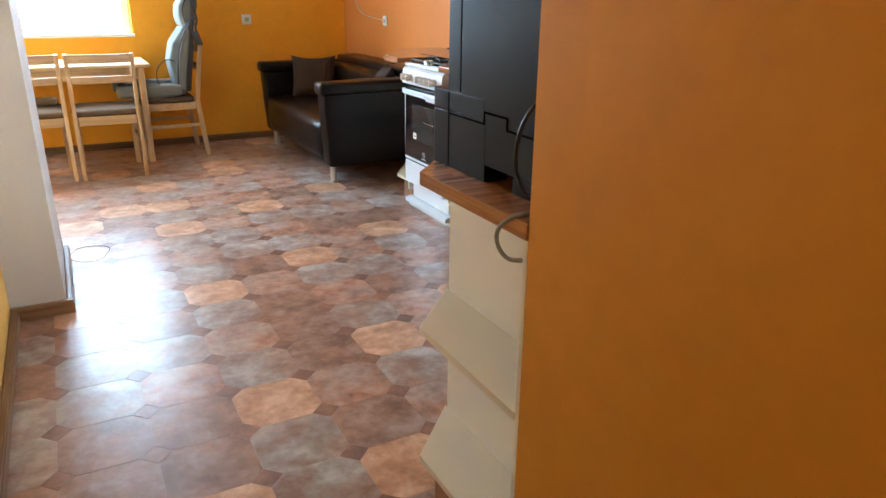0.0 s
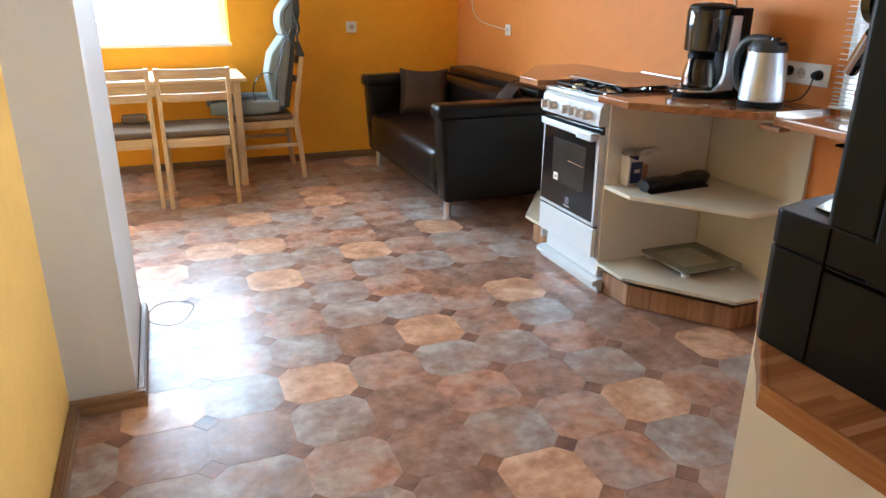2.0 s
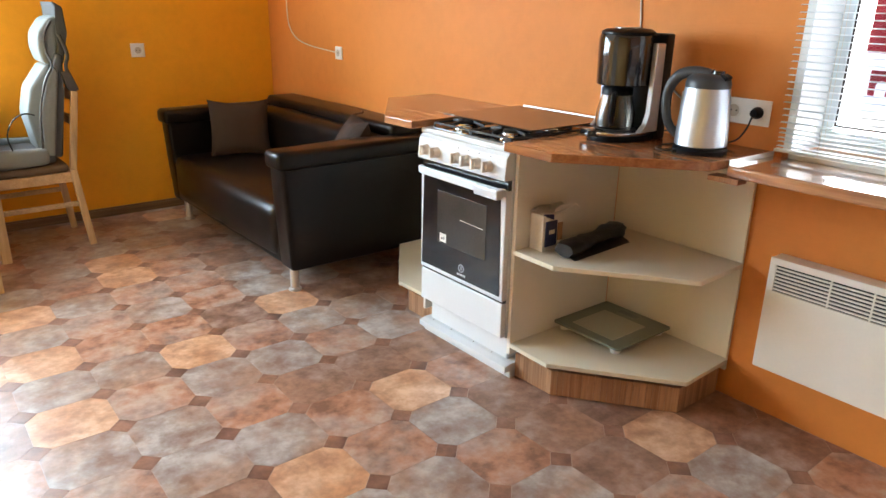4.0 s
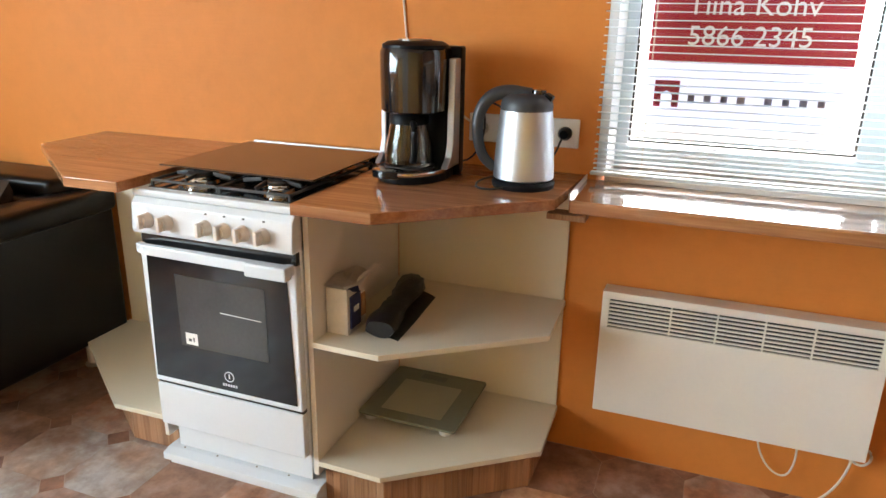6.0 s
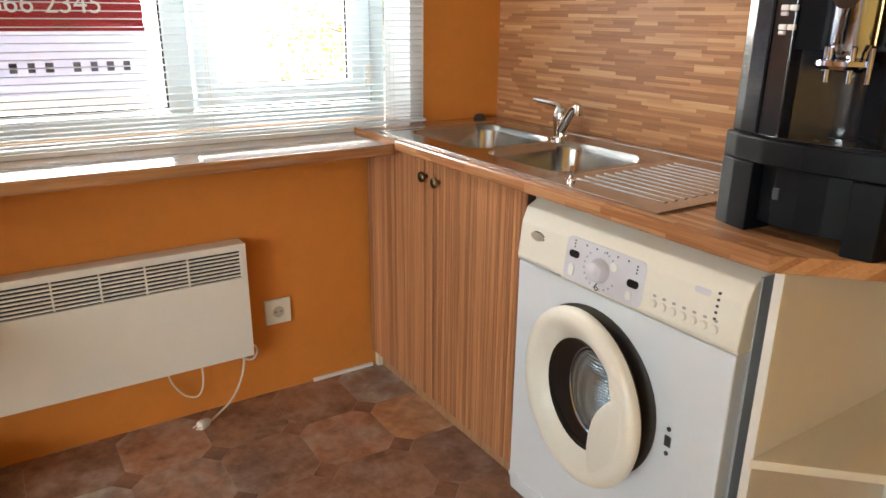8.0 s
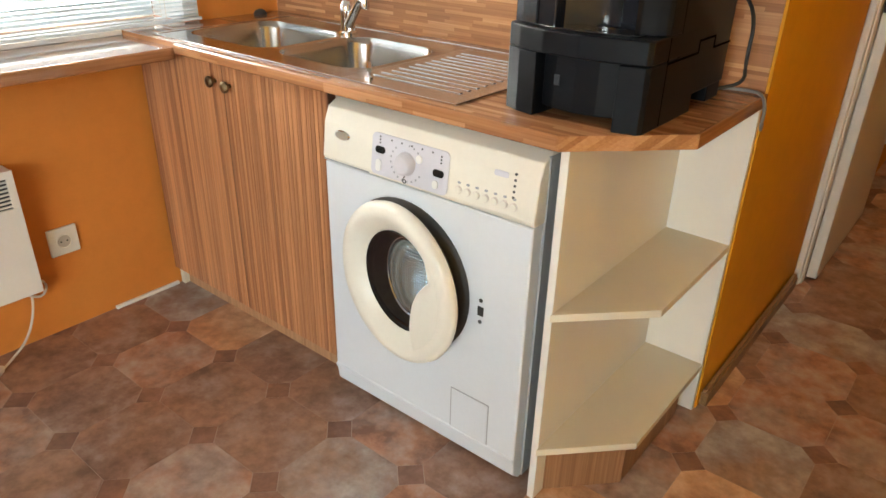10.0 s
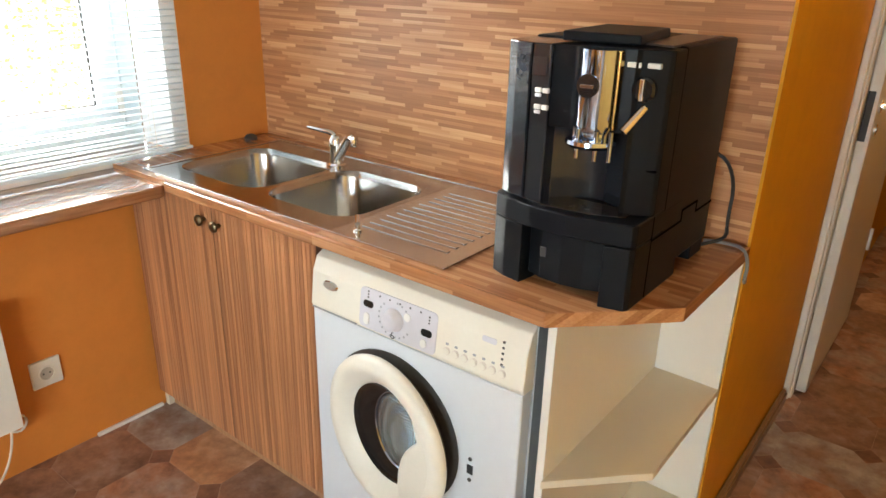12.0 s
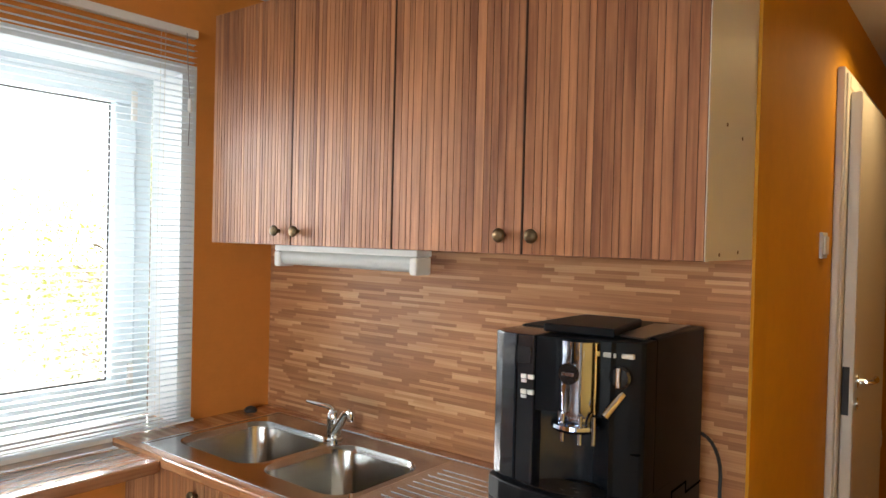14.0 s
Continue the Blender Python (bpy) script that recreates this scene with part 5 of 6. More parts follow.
for y0, y1 in ((SY0 + 0.035, 2.704), (2.712, SY1 - 0.035)):
    g = bmesh.new()
    for a, b in (((SX0 + 0.045, y0), (SX1 - 0.06, y0)), ((SX0 + 0.045, y1), (SX1 - 0.06, y1)), ((SX0 + 0.045, y0), (SX0 + 0.045, y1)), ((SX1 - 0.06, y0), (SX1 - 0.06, y1)), ((2.05, y0), (2.05, y1))):
        beam((*a, 0.900), (*b, 0.900), 0.007, 0.007, 0.001, g)
    ym = (y0 + y1) / 2
    for x in (1.93, 2.17):
        for dx, dy in ((0.075, 0), (-0.075, 0), (0, 0.09), (0, -0.09)):
            beam((x + dx, ym + dy, 0.906), (x + dx * 0.35, ym + dy * 0.35, 0.914), 0.006, 0.010, 0.001, g)
    for x in (SX0 + 0.045, SX1 - 0.06):
        for y in (y0, y1):
            beam((x, y, 0.884), (x, y, 0.900), 0.007, 0.007, 0.001, g)
    part("pan_support", g, IRON, st)
bm = box(SX0 + 0.115, SX1 - 0.012, SY0 + 0.010, SY1 + 0.002, 0.9225, 0.9275, 0.002)
lid = part("glass_lid", bm, LIDGLASS, st, "brown tinted glass lid, folded down")
part("lid_trim", box(SX1 - 0.014, SX1 - 0.004, SY0 + 0.01, SY1 - 0.01, 0.920, 0.931, 0.002), FOOTST, lid)
for y in (SY0 + 0.05, SY1 - 0.05):
    part("lid_hinge", box(SX1 - 0.02, SX1 - 0.003, y - 0.015, y + 0.015, 0.880, 0.922, 0.003), CHROME, lid)
plinth = thing("cooker_plinth", (2.05, 2.70, 0.0), "white wooden step plinth under the cooker", "plinth")
bm = prism([(1.842, 0.0), (1.842, 0.028), (1.815, 0.030), (1.815, 0.052), (1.842, 0.060), (2.33, 0.060), (2.33, 0.0)], SY0 - 0.022, SY1 + 0.015, "y", 0.002)
part("board", bm, ENAMEL, plinth)
for y in (2.55, 2.66, 2.80, 2.92):
    part("screw", disc((1.852, y, 0.0600), 0.003, 0.0008, "z", 8), BRASS, plinth)


# ---- open corner units either side of the cooker ----
def corner_unit(label, top_pts, shelf_pts, shelf_z, plinth_pts, panel_y, span_y):
    t = thing("corner_unit", (2.2, (span_y[0] + span_y[1]) / 2, 0.0), label, "shelf")
    part("worktop", prism(top_pts, HB, H, "z", 0.003), TOPY, t, "brown wood-print top")
    part("side_panel", box(1.838, 2.384, *panel_y, 0.10, HB - 0.001, 0.001), WHITEBOARD, t)
    part("back_panel", box(2.385, 2.398, span_y[0], span_y[1], 0.10, HB - 0.001, 0.001), CREAM, t)
    for z in shelf_z:
        part("shelf", prism(shelf_pts, z, z + 0.016, "z", 0.0008), CREAM, t)
    n = len(plinth_pts)
    for a, b in zip(plinth_pts, plinth_pts[1:]):
        a, b = Vector(a), Vector(b)
        d = (b - a).normalized()
        nrm = Vector((d.y, -d.x))
        if nrm.x > 0 and abs(nrm.x) > 0.2:
            nrm = -nrm
        length = (b - a).length
        cnt = max(1, round(length / 0.022))
        for i in range(cnt):
            p, q = a + d * (length * i / cnt + 0.0004), a + d * (length * (i + 1) / cnt - 0.0004)
            part("strip", prism([tuple(p), tuple(q), tuple(q - nrm * 0.014), tuple(p - nrm * 0.014)], 0.004, 0.1, "z"), EDGE, t)
    return t


corner_unit("cream open corner unit with wood-print top beside the cooker",
            [(2.398, 2.443), (1.766, 2.443), (1.766, 2.230), (2.072, 1.872), (2.398, 1.852)],
            [(2.3845, 2.438), (1.835, 2.438), (1.832, 2.248), (2.118, 1.872), (2.3845, 1.882)], (0.132, 0.497),
            [(1.868, 2.436), (1.876, 2.258), (2.142, 1.908), (2.385, 1.908)], (2.439, 2.455), (1.888, 2.438))
corner_unit("small cream open corner unit between sofa and cooker",
            [(2.398, 2.968), (1.768, 2.968), (1.764, 3.15), (2.10, 3.62), (2.398, 3.636)],
            [(2.3845, 2.988), (1.862, 2.988), (1.858, 3.19), (2.165, 3.625), (2.3845, 3.63)], (0.132,),
            [(1.90, 2.985), (1.90, 3.17), (2.18, 3.57), (2.385, 3.60)], (2.962, 2.976), (2.99, 3.62))

# ---- filter coffee maker ----
cm = thing("coffee_maker", (2.17, 2.27, H), "black and steel filter coffee maker with glass jug", "coffee machine")


def oval(cx, cy, rx, ry, n=28):
    return [(cx + rx * math.cos(2 * math.pi * i / n), cy + ry * math.sin(2 * math.pi * i / n)) for i in range(n)]


part("base", prism(oval(2.19, 2.26, 0.125, 0.088), H, H + 0.022, "z", 0.003), BLACKPL, cm, smooth=True)
part("steel_collar", prism(oval(2.18, 2.26, 0.118, 0.084), H + 0.0222, H + 0.034, "z", 0.003), STEEL, cm, "brushed steel base cover", smooth=True)
part("hot_plate", disc((2.165, 2.268, H + 0.034), 0.062, 0.004, "z", 28), IRON, cm)
part("switch_panel", prism(oval(2.078, 2.285, 0.022, 0.042), H + 0.016, H + 0.0385, "z", 0.002), BLACKGL, cm)
part("display", box(2.062, 2.064 + 0.016, 2.272, 2.300, H + 0.0387, H + 0.0397), LCD, cm)
part("tank_column", prism([(2.237, 2.162), (2.285, 2.168), (2.30, 2.20), (2.30, 2.322), (2.285, 2.352), (2.237, 2.358)], H + 0.0, H + 0.366, "z", 0.006, seg=3), BLACKPL, cm, smooth=True)
for y0, y1 in ((2.163, 2.181), (2.343, 2.357)):
    part("side_trim", prism([(2.150, H + 0.034), (2.2365, H + 0.034), (2.2365, H + 0.335), (2.196, H + 0.335), (2.192, H + 0.10), (2.180, H + 0.062)], y0, y1, "y", 0.003), KETTLEST, cm, "steel side trim")
part("filter_housing", lathe([(0.0, 0.0), (0.074, 0.0), (0.078, 0.004), (0.080, 0.10), (0.080, 0.16), (0.076, 0.172), (0.0, 0.172)], (2.175, 2.262, H + 0.19), "z", 36), BLACKGL, cm, smooth=True)
part("lid", lathe([(0.079, 0.0), (0.079, 0.008), (0.066, 0.017), (0.03, 0.021), (0.0, 0.021)], (2.177, 2.258, H + 0.3625), "z", 36), BLACKPL, cm, smooth=True)
part("neck", box(2.19, 2.24, 2.188, 2.332, H + 0.192, H + 0.362, 0.004), BLACKPL, cm)
part("lid_disc", disc((2.172, 2.256, H + 0.3815), 0.040, 0.0035, "z", 28), PLATE, cm)
jug = part("jug", lathe([(0.0, 0.0), (0.056, 0.0), (0.060, 0.006), (0.060, 0.05), (0.046, 0.115), (0.044, 0.13), (0.0425, 0.13), (0.0445, 0.115), (0.058, 0.05), (0.058, 0.008), (0.0, 0.004)], (2.163, 2.268, H + 0.0385), "z", 36), CARAFE, cm, "clear glass jug", smooth=True)
part("jug_band", lathe([(0.0445, 0.118), (0.048, 0.118), (0.048, 0.140), (0.040, 0.150), (0.0, 0.150)], (2.163, 2.268, H + 0.0385), "z", 30), BLACKPL, jug, smooth=True)
part("jug_handle", tube([(2.115, 2.238, H + 0.165), (2.085, 2.222, H + 0.162), (2.078, 2.218, H + 0.12), (2.085, 2.222, H + 0.075), (2.105, 2.235, H + 0.062)], 0.008, 8), BLACKPL, jug, smooth=True)

for ob in cm.children_recursive:
    ob.data.transform(Matrix.Translation((-0.01, 0.034, 0.0)) @ Matrix.Diagonal((1.10, 1.12, 0.955, 1)))

# ---- kettle ----
kt = thing("electric_kettle", (2.185, 1.985, H), "brushed steel electric kettle with dark grey handle", "kettle")
part("base", lathe([(0.0, 0), (0.082, 0), (0.084, 0.012), (0.079, 0.020), (0.0, 0.020)], (2.185, 1.985, H), "z", 36), BLACKPL, kt, smooth=True)
part("body", lathe([(0.0, 0.022), (0.076, 0.022), (0.080, 0.026), (0.079, 0.06), (0.074, 0.14), (0.067, 0.205), (0.065, 0.212), (0.0, 0.212)], (2.185, 1.985, H), "z", 40), KETTLEST, kt, smooth=True)
part("collar", lathe([(0.0675, 0.200), (0.068, 0.212), (0.064, 0.228), (0.050, 0.240), (0.0, 0.246)], (2.185, 1.985, H), "z", 36), KGREY, kt, smooth=True)
part("spout", prism([(1.935, H + 0.20), (1.915, H + 0.236), (1.935, H + 0.246), (1.96, H + 0.225)], 2.168, 2.202, "x", 0.004), BLACKPL, kt)
part("handle", tube([(2.182, 1.975, H + 0.236), (2.174, 2.03, H + 0.246), (2.164, 2.075, H + 0.236), (2.158, 2.105, H + 0.195), (2.156, 2.110, H + 0.14), (2.158, 2.095, H + 0.075), (2.166, 2.060, H + 0.045)], (0.020, 0.0125), 12), KGREY, kt, smooth=True)
part("lid_button", lathe([(0.02, 0.24), (0.018, 0.252), (0.0, 0.254)], (2.185, 1.955, H), "z", 20), BLACKGL, kt, smooth=True)
part("emblem", box(2.1075, 2.1095, 1.975, 1.992, H + 0.062, H + 0.065), WASHSIDE, kt)
part("power_cord", tube([(2.11, 2.02, H + 0.006), (2.08, 2.055, H + 0.004), (2.10, 2.095, H + 0.005), (2.17, 2.10, H + 0.01), (2.30, 2.06, H + 0.004), (2.36, 1.97, H + 0.01), (2.372, 1.94, H + 0.06), (2.362, 1.925, H + 0.10), (2.372, 1.918, H + 0.115)], 0.003, 6), CORDB, kt)
part("plug", lathe([(0.0, -0.035), (0.012, -0.034), (0.019, -0.015), (0.019, 0.0), (0, 0)], (2.389, 1.918, H + 0.115), "x", 16), BLACKPL, kt, smooth=True)
cable = thing("black_cable", (2.33, 2.2, H), "black cord from the coffee maker to the socket", "cable")
part("cord", tube([(2.29, 2.25, H + 0.03), (2.33, 2.18, H + 0.02), (2.34, 2.14, H + 0.11), (2.36, 2.16, H + 0.20), (2.372, 2.10, H + 0.18), (2.376, 2.06, H + 0.13)], 0.003, 6), CORDB, cable)
part("plug", lathe([(0.0, -0.035), (0.012, -0.034), (0.019, -0.015), (0.019, 0.0), (0, 0)], (2.389, 2.06, H + 0.12), "x", 16), BLACKPL, cable, smooth=True)

# ---- things on the open shelves ----
cb = thing("paper_bag_box", (1.96, 2.40, 0.503), "torn white carton of flour with navy print", "carton")
bm = prism([(1.905, 2.372), (1.905, 2.436), (2.005, 2.436), (2.005, 2.368)], 0.503, 0.635, "z", 0.002)
part("carton", bm, PAPERW, cb)
part("navy_label", box(1.914, 1.970, 2.3655, 2.3695, 0.52, 0.612), NAVY, cb)
part("side_print", box(1.975, 1.998, 2.3650, 2.3685, 0.535, 0.600), KRAFT, cb)
part("label_bars", box(1.930, 1.958, 2.3645, 2.3660, 0.565, 0.580), PAPERW, cb)
bm = loft([[(1.903, 2.37, 0.634), (1.95, 2.355, 0.636), (2.007, 2.36, 0.634)], [(1.89, 2.375, 0.648), (1.95, 2.36, 0.640), (2.01, 2.352, 0.655)], [(1.885, 2.40, 0.655), (1.95, 2.392, 0.644), (2.02, 2.40, 0.664)], [(1.898, 2.438, 0.640), (1.95, 2.432, 0.655), (2.005, 2.436, 0.648)]], False, False)
bmesh.ops.solidify(bm, geom=bm.faces[:], thickness=0.0015)
part("torn_flap", bm, PAPERW, cb)
bm = loft([[(1.955, 2.372, 0.632), (1.985, 2.368, 0.632), (2.008, 2.372, 0.632)], [(1.950, 2.362, 0.655), (1.990, 2.352, 0.662), (2.020, 2.358, 0.650)], [(1.962, 2.348, 0.672), (2.000, 2.338, 0.684), (2.034, 2.342, 0.664)], [(1.985, 2.340, 0.668), (2.015, 2.326, 0.676), (2.044, 2.330, 0.655)]], False, False)
bmesh.ops.solidify(bm, geom=bm.faces[:], thickness=0.0015)
part("torn_flap", bm, PAPERW, cb)
bm = loft([[(1.902, 2.371, 0.634), (1.94, 2.366, 0.634)], [(1.895, 2.362, 0.645), (1.94, 2.356, 0.640)], [(1.90, 2.352, 0.636), (1.935, 2.350, 0.622)]], False, False)
bmesh.ops.solidify(bm, geom=bm.faces[:], thickness=0.0015)
part("navy_flap", bm, NAVY, cb)

rng = random.Random(4)
bag = thing("black_foil_roll", (2.08, 2.32, 0.503), "crumpled black plastic bag rolled up on the shelf", "bag")
a, b = Vector((1.925, 2.29, 0.528)), Vector((2.30, 2.345, 0.530))
loops = []
for i in range(15):
    k = i / 14
    c = a.lerp(b, k)
    rr = 0.030 + 0.004 * math.sin(k * 9) - 0.008 * (k > 0.93)
    lp = []
    for j in range(16):
        an = 2 * math.pi * j / 16
        w = 1 + rng.uniform(-0.13, 0.13)
        lp.append(c + Vector((0.0, math.cos(an) * rr * 1.35 * w, max(-0.0265, math.sin(an) * rr * 0.85 * w))))
    loops.append(lp)
part("roll", loft(loops), BAGBL, bag, smooth=True)
bm = loft([[(1.925, 2.235, 0.5045), (1.93, 2.26, 0.507), (1.93, 2.30, 0.507)], [(2.05, 2.24, 0.505), (2.06, 2.262, 0.512), (2.06, 2.30, 0.52)], [(2.25, 2.255, 0.5045), (2.255, 2.275, 0.510), (2.26, 2.31, 0.518)]], False, False)
bmesh.ops.solidify(bm, geom=bm.faces[:], thickness=0.002)
part("loose_flap", bm, BAGBL, bag)

for t in (cb, bag):
    t.location.z += 0.010
sc = thing("bathroom_scale", (2.245, 2.31, 0.148), "grey-green glass bathroom scale on the bottom shelf", "scale")
part("glass_plate", prism(rounded_rect(2.060, 2.380, 2.118, 2.432, 0.012, 4), 0.176, 0.184, "z", 0.0015), SCALEGL, sc)
part("inner_field", prism(rounded_rect(2.105, 2.30, 2.178, 2.375, 0.004, 3), 0.1843, 0.1849, "z"), SCALEIN, sc)
part("display", box(2.322, 2.352, 2.245, 2.33, 0.1843, 0.1860), LCD, sc)
for x in (2.10, 2.35):
    for y in (2.16, 2.405):
        part("foot", lathe([(0.0, 0), (0.018, 0), (0.020, 0.010), (0.014, 0.028), (0, 0.028)], (x, y, 0.148), "z", 18), PLASTW, sc, smooth=True)

# ---- panel heater ----
ht = thing("panel_heater", (2.355, 1.393, 0.197), "cream wall-mounted electric panel heater with louvred top", "heater")
HY0, HY1, HZ0, HZ1, HX = 1.027, 1.765, 0.197, 0.585, 2.332
bm = box(HX + 0.002, 2.392, HY0, HY1, HZ0, HZ1 - 0.0, 0.004)
part("back_case", bm, HEATW, ht)
bm = bmesh.new()
for p in ((HY0, HY1, HZ0, 0.474), (HY0, HY1, 0.563, HZ1), (HY0, 1.047, 0.474, 0.563), (1.744, HY1, 0.474, 0.563)):
    box(HX - 0.006, HX + 0.003, *p, 0.0008, bm)
part("front_plate", bm, HEATW, ht)
part("louvre_shadow", box(HX + 0.0002, HX + 0.0021, 1.0475, 1.7435, 0.4745, 0.5625), IRON, ht)
for y in (1.205, 1.327, 1.449, 1.572):
    part("louvre_post", box(HX - 0.0052, HX + 0.001, y - 0.0025, y + 0.0025, 0.4745, 0.5625), HEATW, ht)
for i in range(7):
    z = 0.4795 + i * 0.0120
    part("louvre", prism([(HX - 0.0048, z), (HX - 0.0048, z + 0.0048), (HX + 0.001, z + 0.0048), (HX + 0.001, z)], 1.047, 1.744, "y"), HEATW, ht)
for y in (1.15, 1.62):
    part("wall_bracket", box(2.39, 2.3995, y - 0.015, y + 0.015, 0.25, 0.50), PLASTW, ht)
part("power_cord", tube([(2.37, 1.075, 0.20), (2.37, 1.055, 0.172), (2.372, 1.020, 0.155), (2.37, 1.000, 0.185), (2.372, 1.012, 0.215), (2.374, 1.045, 0.205), (2.37, 1.055, 0.12), (2.35, 1.10, 0.045), (2.325, 1.17, 0.012), (2.305, 1.20, 0.010)], 0.0038, 8), CORDW, ht)
bm = lathe([(0.006, 0.0), (0.013, 0.01), (0.017, 0.03), (0.015, 0.042), (0.0, 0.042)], (0, 0, 0), "y", 14)
for dx in (-0.0095, 0.0095):
    lathe([(0.0024, 0.04), (0.0024, 0.06), (0.0, 0.06)], (dx, 0, 0), "y", 8, bm)
bm.transform(Matrix.Translation((2.305, 1.195, 0.017)) @ Matrix.Rotation(radians(25), 4, "Z"))
part("plug", bm, PLASTW, ht, smooth=True)
cable = thing("heater_cable", (2.38, 1.23, 0.0), "white cable hanging under the panel heater", "cable")
part("cord", tube([(2.38, 1.295, 0.20), (2.38, 1.285, 0.14), (2.375, 1.250, 0.085), (2.37, 1.205, 0.070), (2.372, 1.185, 0.12), (2.38, 1.188, 0.20)], 0.003, 8), CORDW, cable)


# ---- sofa ----
sofa = thing("sofa", (1.93, 4.44, 0.0), "black leather two-seat sofa with straight arms and metal feet", "sofa")
FX, BX, A0, A1, AT = 1.515, 2.385, 3.615, 5.29, 0.70
part("base", soft_box(FX + 0.03, BX - 0.05, A0 + 0.10, A1 - 0.10, 0.135, 0.30, 0.004, 0.02, 3), LEATHER, sofa, smooth=True)
for y0, y1 in ((A0, A0 + 0.13), (A1 - 0.13, A1)):
    bm = soft_box(FX, BX - 0.02, y0, y1, 0.125, AT - 0.03, 0.004, 0.02, 5, 3, 0.003)
    for v in bm.verts:
        if v.co.x < FX + 0.2:
            v.co.x += (AT - v.co.z) * 0.055
    part("arm", bm, LEATHER, sofa, smooth=True)
    part("arm_pad", soft_box(FX - 0.014, BX - 0.01, y0 - 0.014, y1 + 0.012, AT - 0.085, AT, 0.006, 0.024, 6, 7, 0.004), LEATHER, sofa, smooth=True)
part("back", soft_box(BX - 0.17, BX, A0 + 0.11, A1 - 0.11, 0.135, AT + 0.035, 0.008, 0.03, 6, 5, 0.004), LEATHER, sofa, smooth=True)
part("back_pad", soft_box(BX - 0.20, BX + 0.004, A0 + 0.10, A1 - 0.10, AT - 0.040, AT + 0.050, 0.006, 0.024, 6, 2, 0.004), LEATHER, sofa, smooth=True)
part("seat_cushion", soft_box(FX + 0.010, BX - 0.18, A0 + 0.132, A1 - 0.132, 0.15, 0.425, 0.016, 0.055, 9, 3, 0.007), LEATHER, sofa, smooth=True)
part("back_cushion", soft_box(BX - 0.30, BX - 0.165, A0 + 0.132, A1 - 0.132, 0.41, AT - 0.01, 0.012, 0.045, 8, 4, 0.006), LEATHER, sofa, smooth=True)
for x in (FX + 0.08, BX - 0.14):
    for y in (A0 + 0.085, A1 - 0.115):
        part("foot", lathe([(0.0, 0), (0.032, 0), (0.032, 0.008), (0.022, 0.014), (0.022, 0.130), (0, 0.130)], (x, y, 0), "z", 18), FOOTST, sofa, "round brushed metal foot", smooth=True)


def pillow(centre, size, tilt, turn, seed, label):
    n = 15
    bm = bmesh.new()
    top, bot = {}, {}
    for i in range(n):
        for j in range(n):
            u, v = 2 * i / (n - 1) - 1, 2 * j / (n - 1) - 1
            pinch = 1 - 0.07 * (1 - u * u) * abs(v) ** 3 - 0.0
            px, py = u * (1 - 0.08 * (1 - v * v)) * size / 2, v * (1 - 0.08 * (1 - u * u)) * size / 2 * pinch
            h = 0.075 * ((1 - u ** 4) * (1 - v ** 4)) ** 0.5 + 0.006 * noise.noise(Vector((u * 2.2, v * 2.2, seed)))
            top[i, j] = bm.verts.new((px, py, max(h, 0.0)))
            bot[i, j] = top[i, j] if i in (0, n - 1) or j in (0, n - 1) else bm.verts.new((px, py, -max(h, 0) * 0.8))
    for i in range(n - 1):
        for j in range(n - 1):
            bm.faces.new((top[i, j], top[i + 1, j], top[i + 1, j + 1], top[i, j + 1]))
            bm.faces.new((bot[i, j + 1], bot[i + 1, j + 1], bot[i + 1, j], bot[i, j]))
    bm.transform(Matrix.Translation(centre) @ Matrix.Rotation(radians(turn), 4, "Z") @ Matrix.Rotation(radians(tilt), 4, "X"))
    t = solid("sofa_cushion", bm, CUSHFAB, label, "cushion", smooth=True)
    return t


pillow((1.90, 4.98, 0.585), 0.37, 66, -22, 1.0, "dark brown square cushion leaning on the sofa arm")
pillow((2.10, 4.02, 0.585), 0.42, -60, 62, 5.0, "dark brown square cushion half hidden behind the sofa arm")


# ---- dining table and chairs ----
tb = thing("dining_table", (0.0, 5.17, 0.0), "pale pine dining table with square legs", "table")
TX0, TX1, TY0, TY1 = -0.62, 0.60, 4.86, 5.50
part("tabletop", box(TX0, TX1, TY0, TY1, 0.722, 0.747, 0.004), PINEX, tb)
for y in (TY0 + 0.06, TY1 - 0.08):
    part("apron", box(TX0 + 0.07, TX1 - 0.07, y, y + 0.02, 0.635, 0.722, 0.002), PINEX, tb)
for x in (TX0 + 0.06, TX1 - 0.08):
    part("apron", box(x, x + 0.02, TY0 + 0.08, TY1 - 0.08, 0.635, 0.722, 0.002), PINEX, tb)
for x in (TX0 + 0.065, TX1 - 0.065):
    for y in (TY0 + 0.06, TY1 - 0.07):
        part("leg", box(x - 0.024, x + 0.024, y - 0.024, y + 0.024, 0, 0.722, 0.004), PINE, tb)


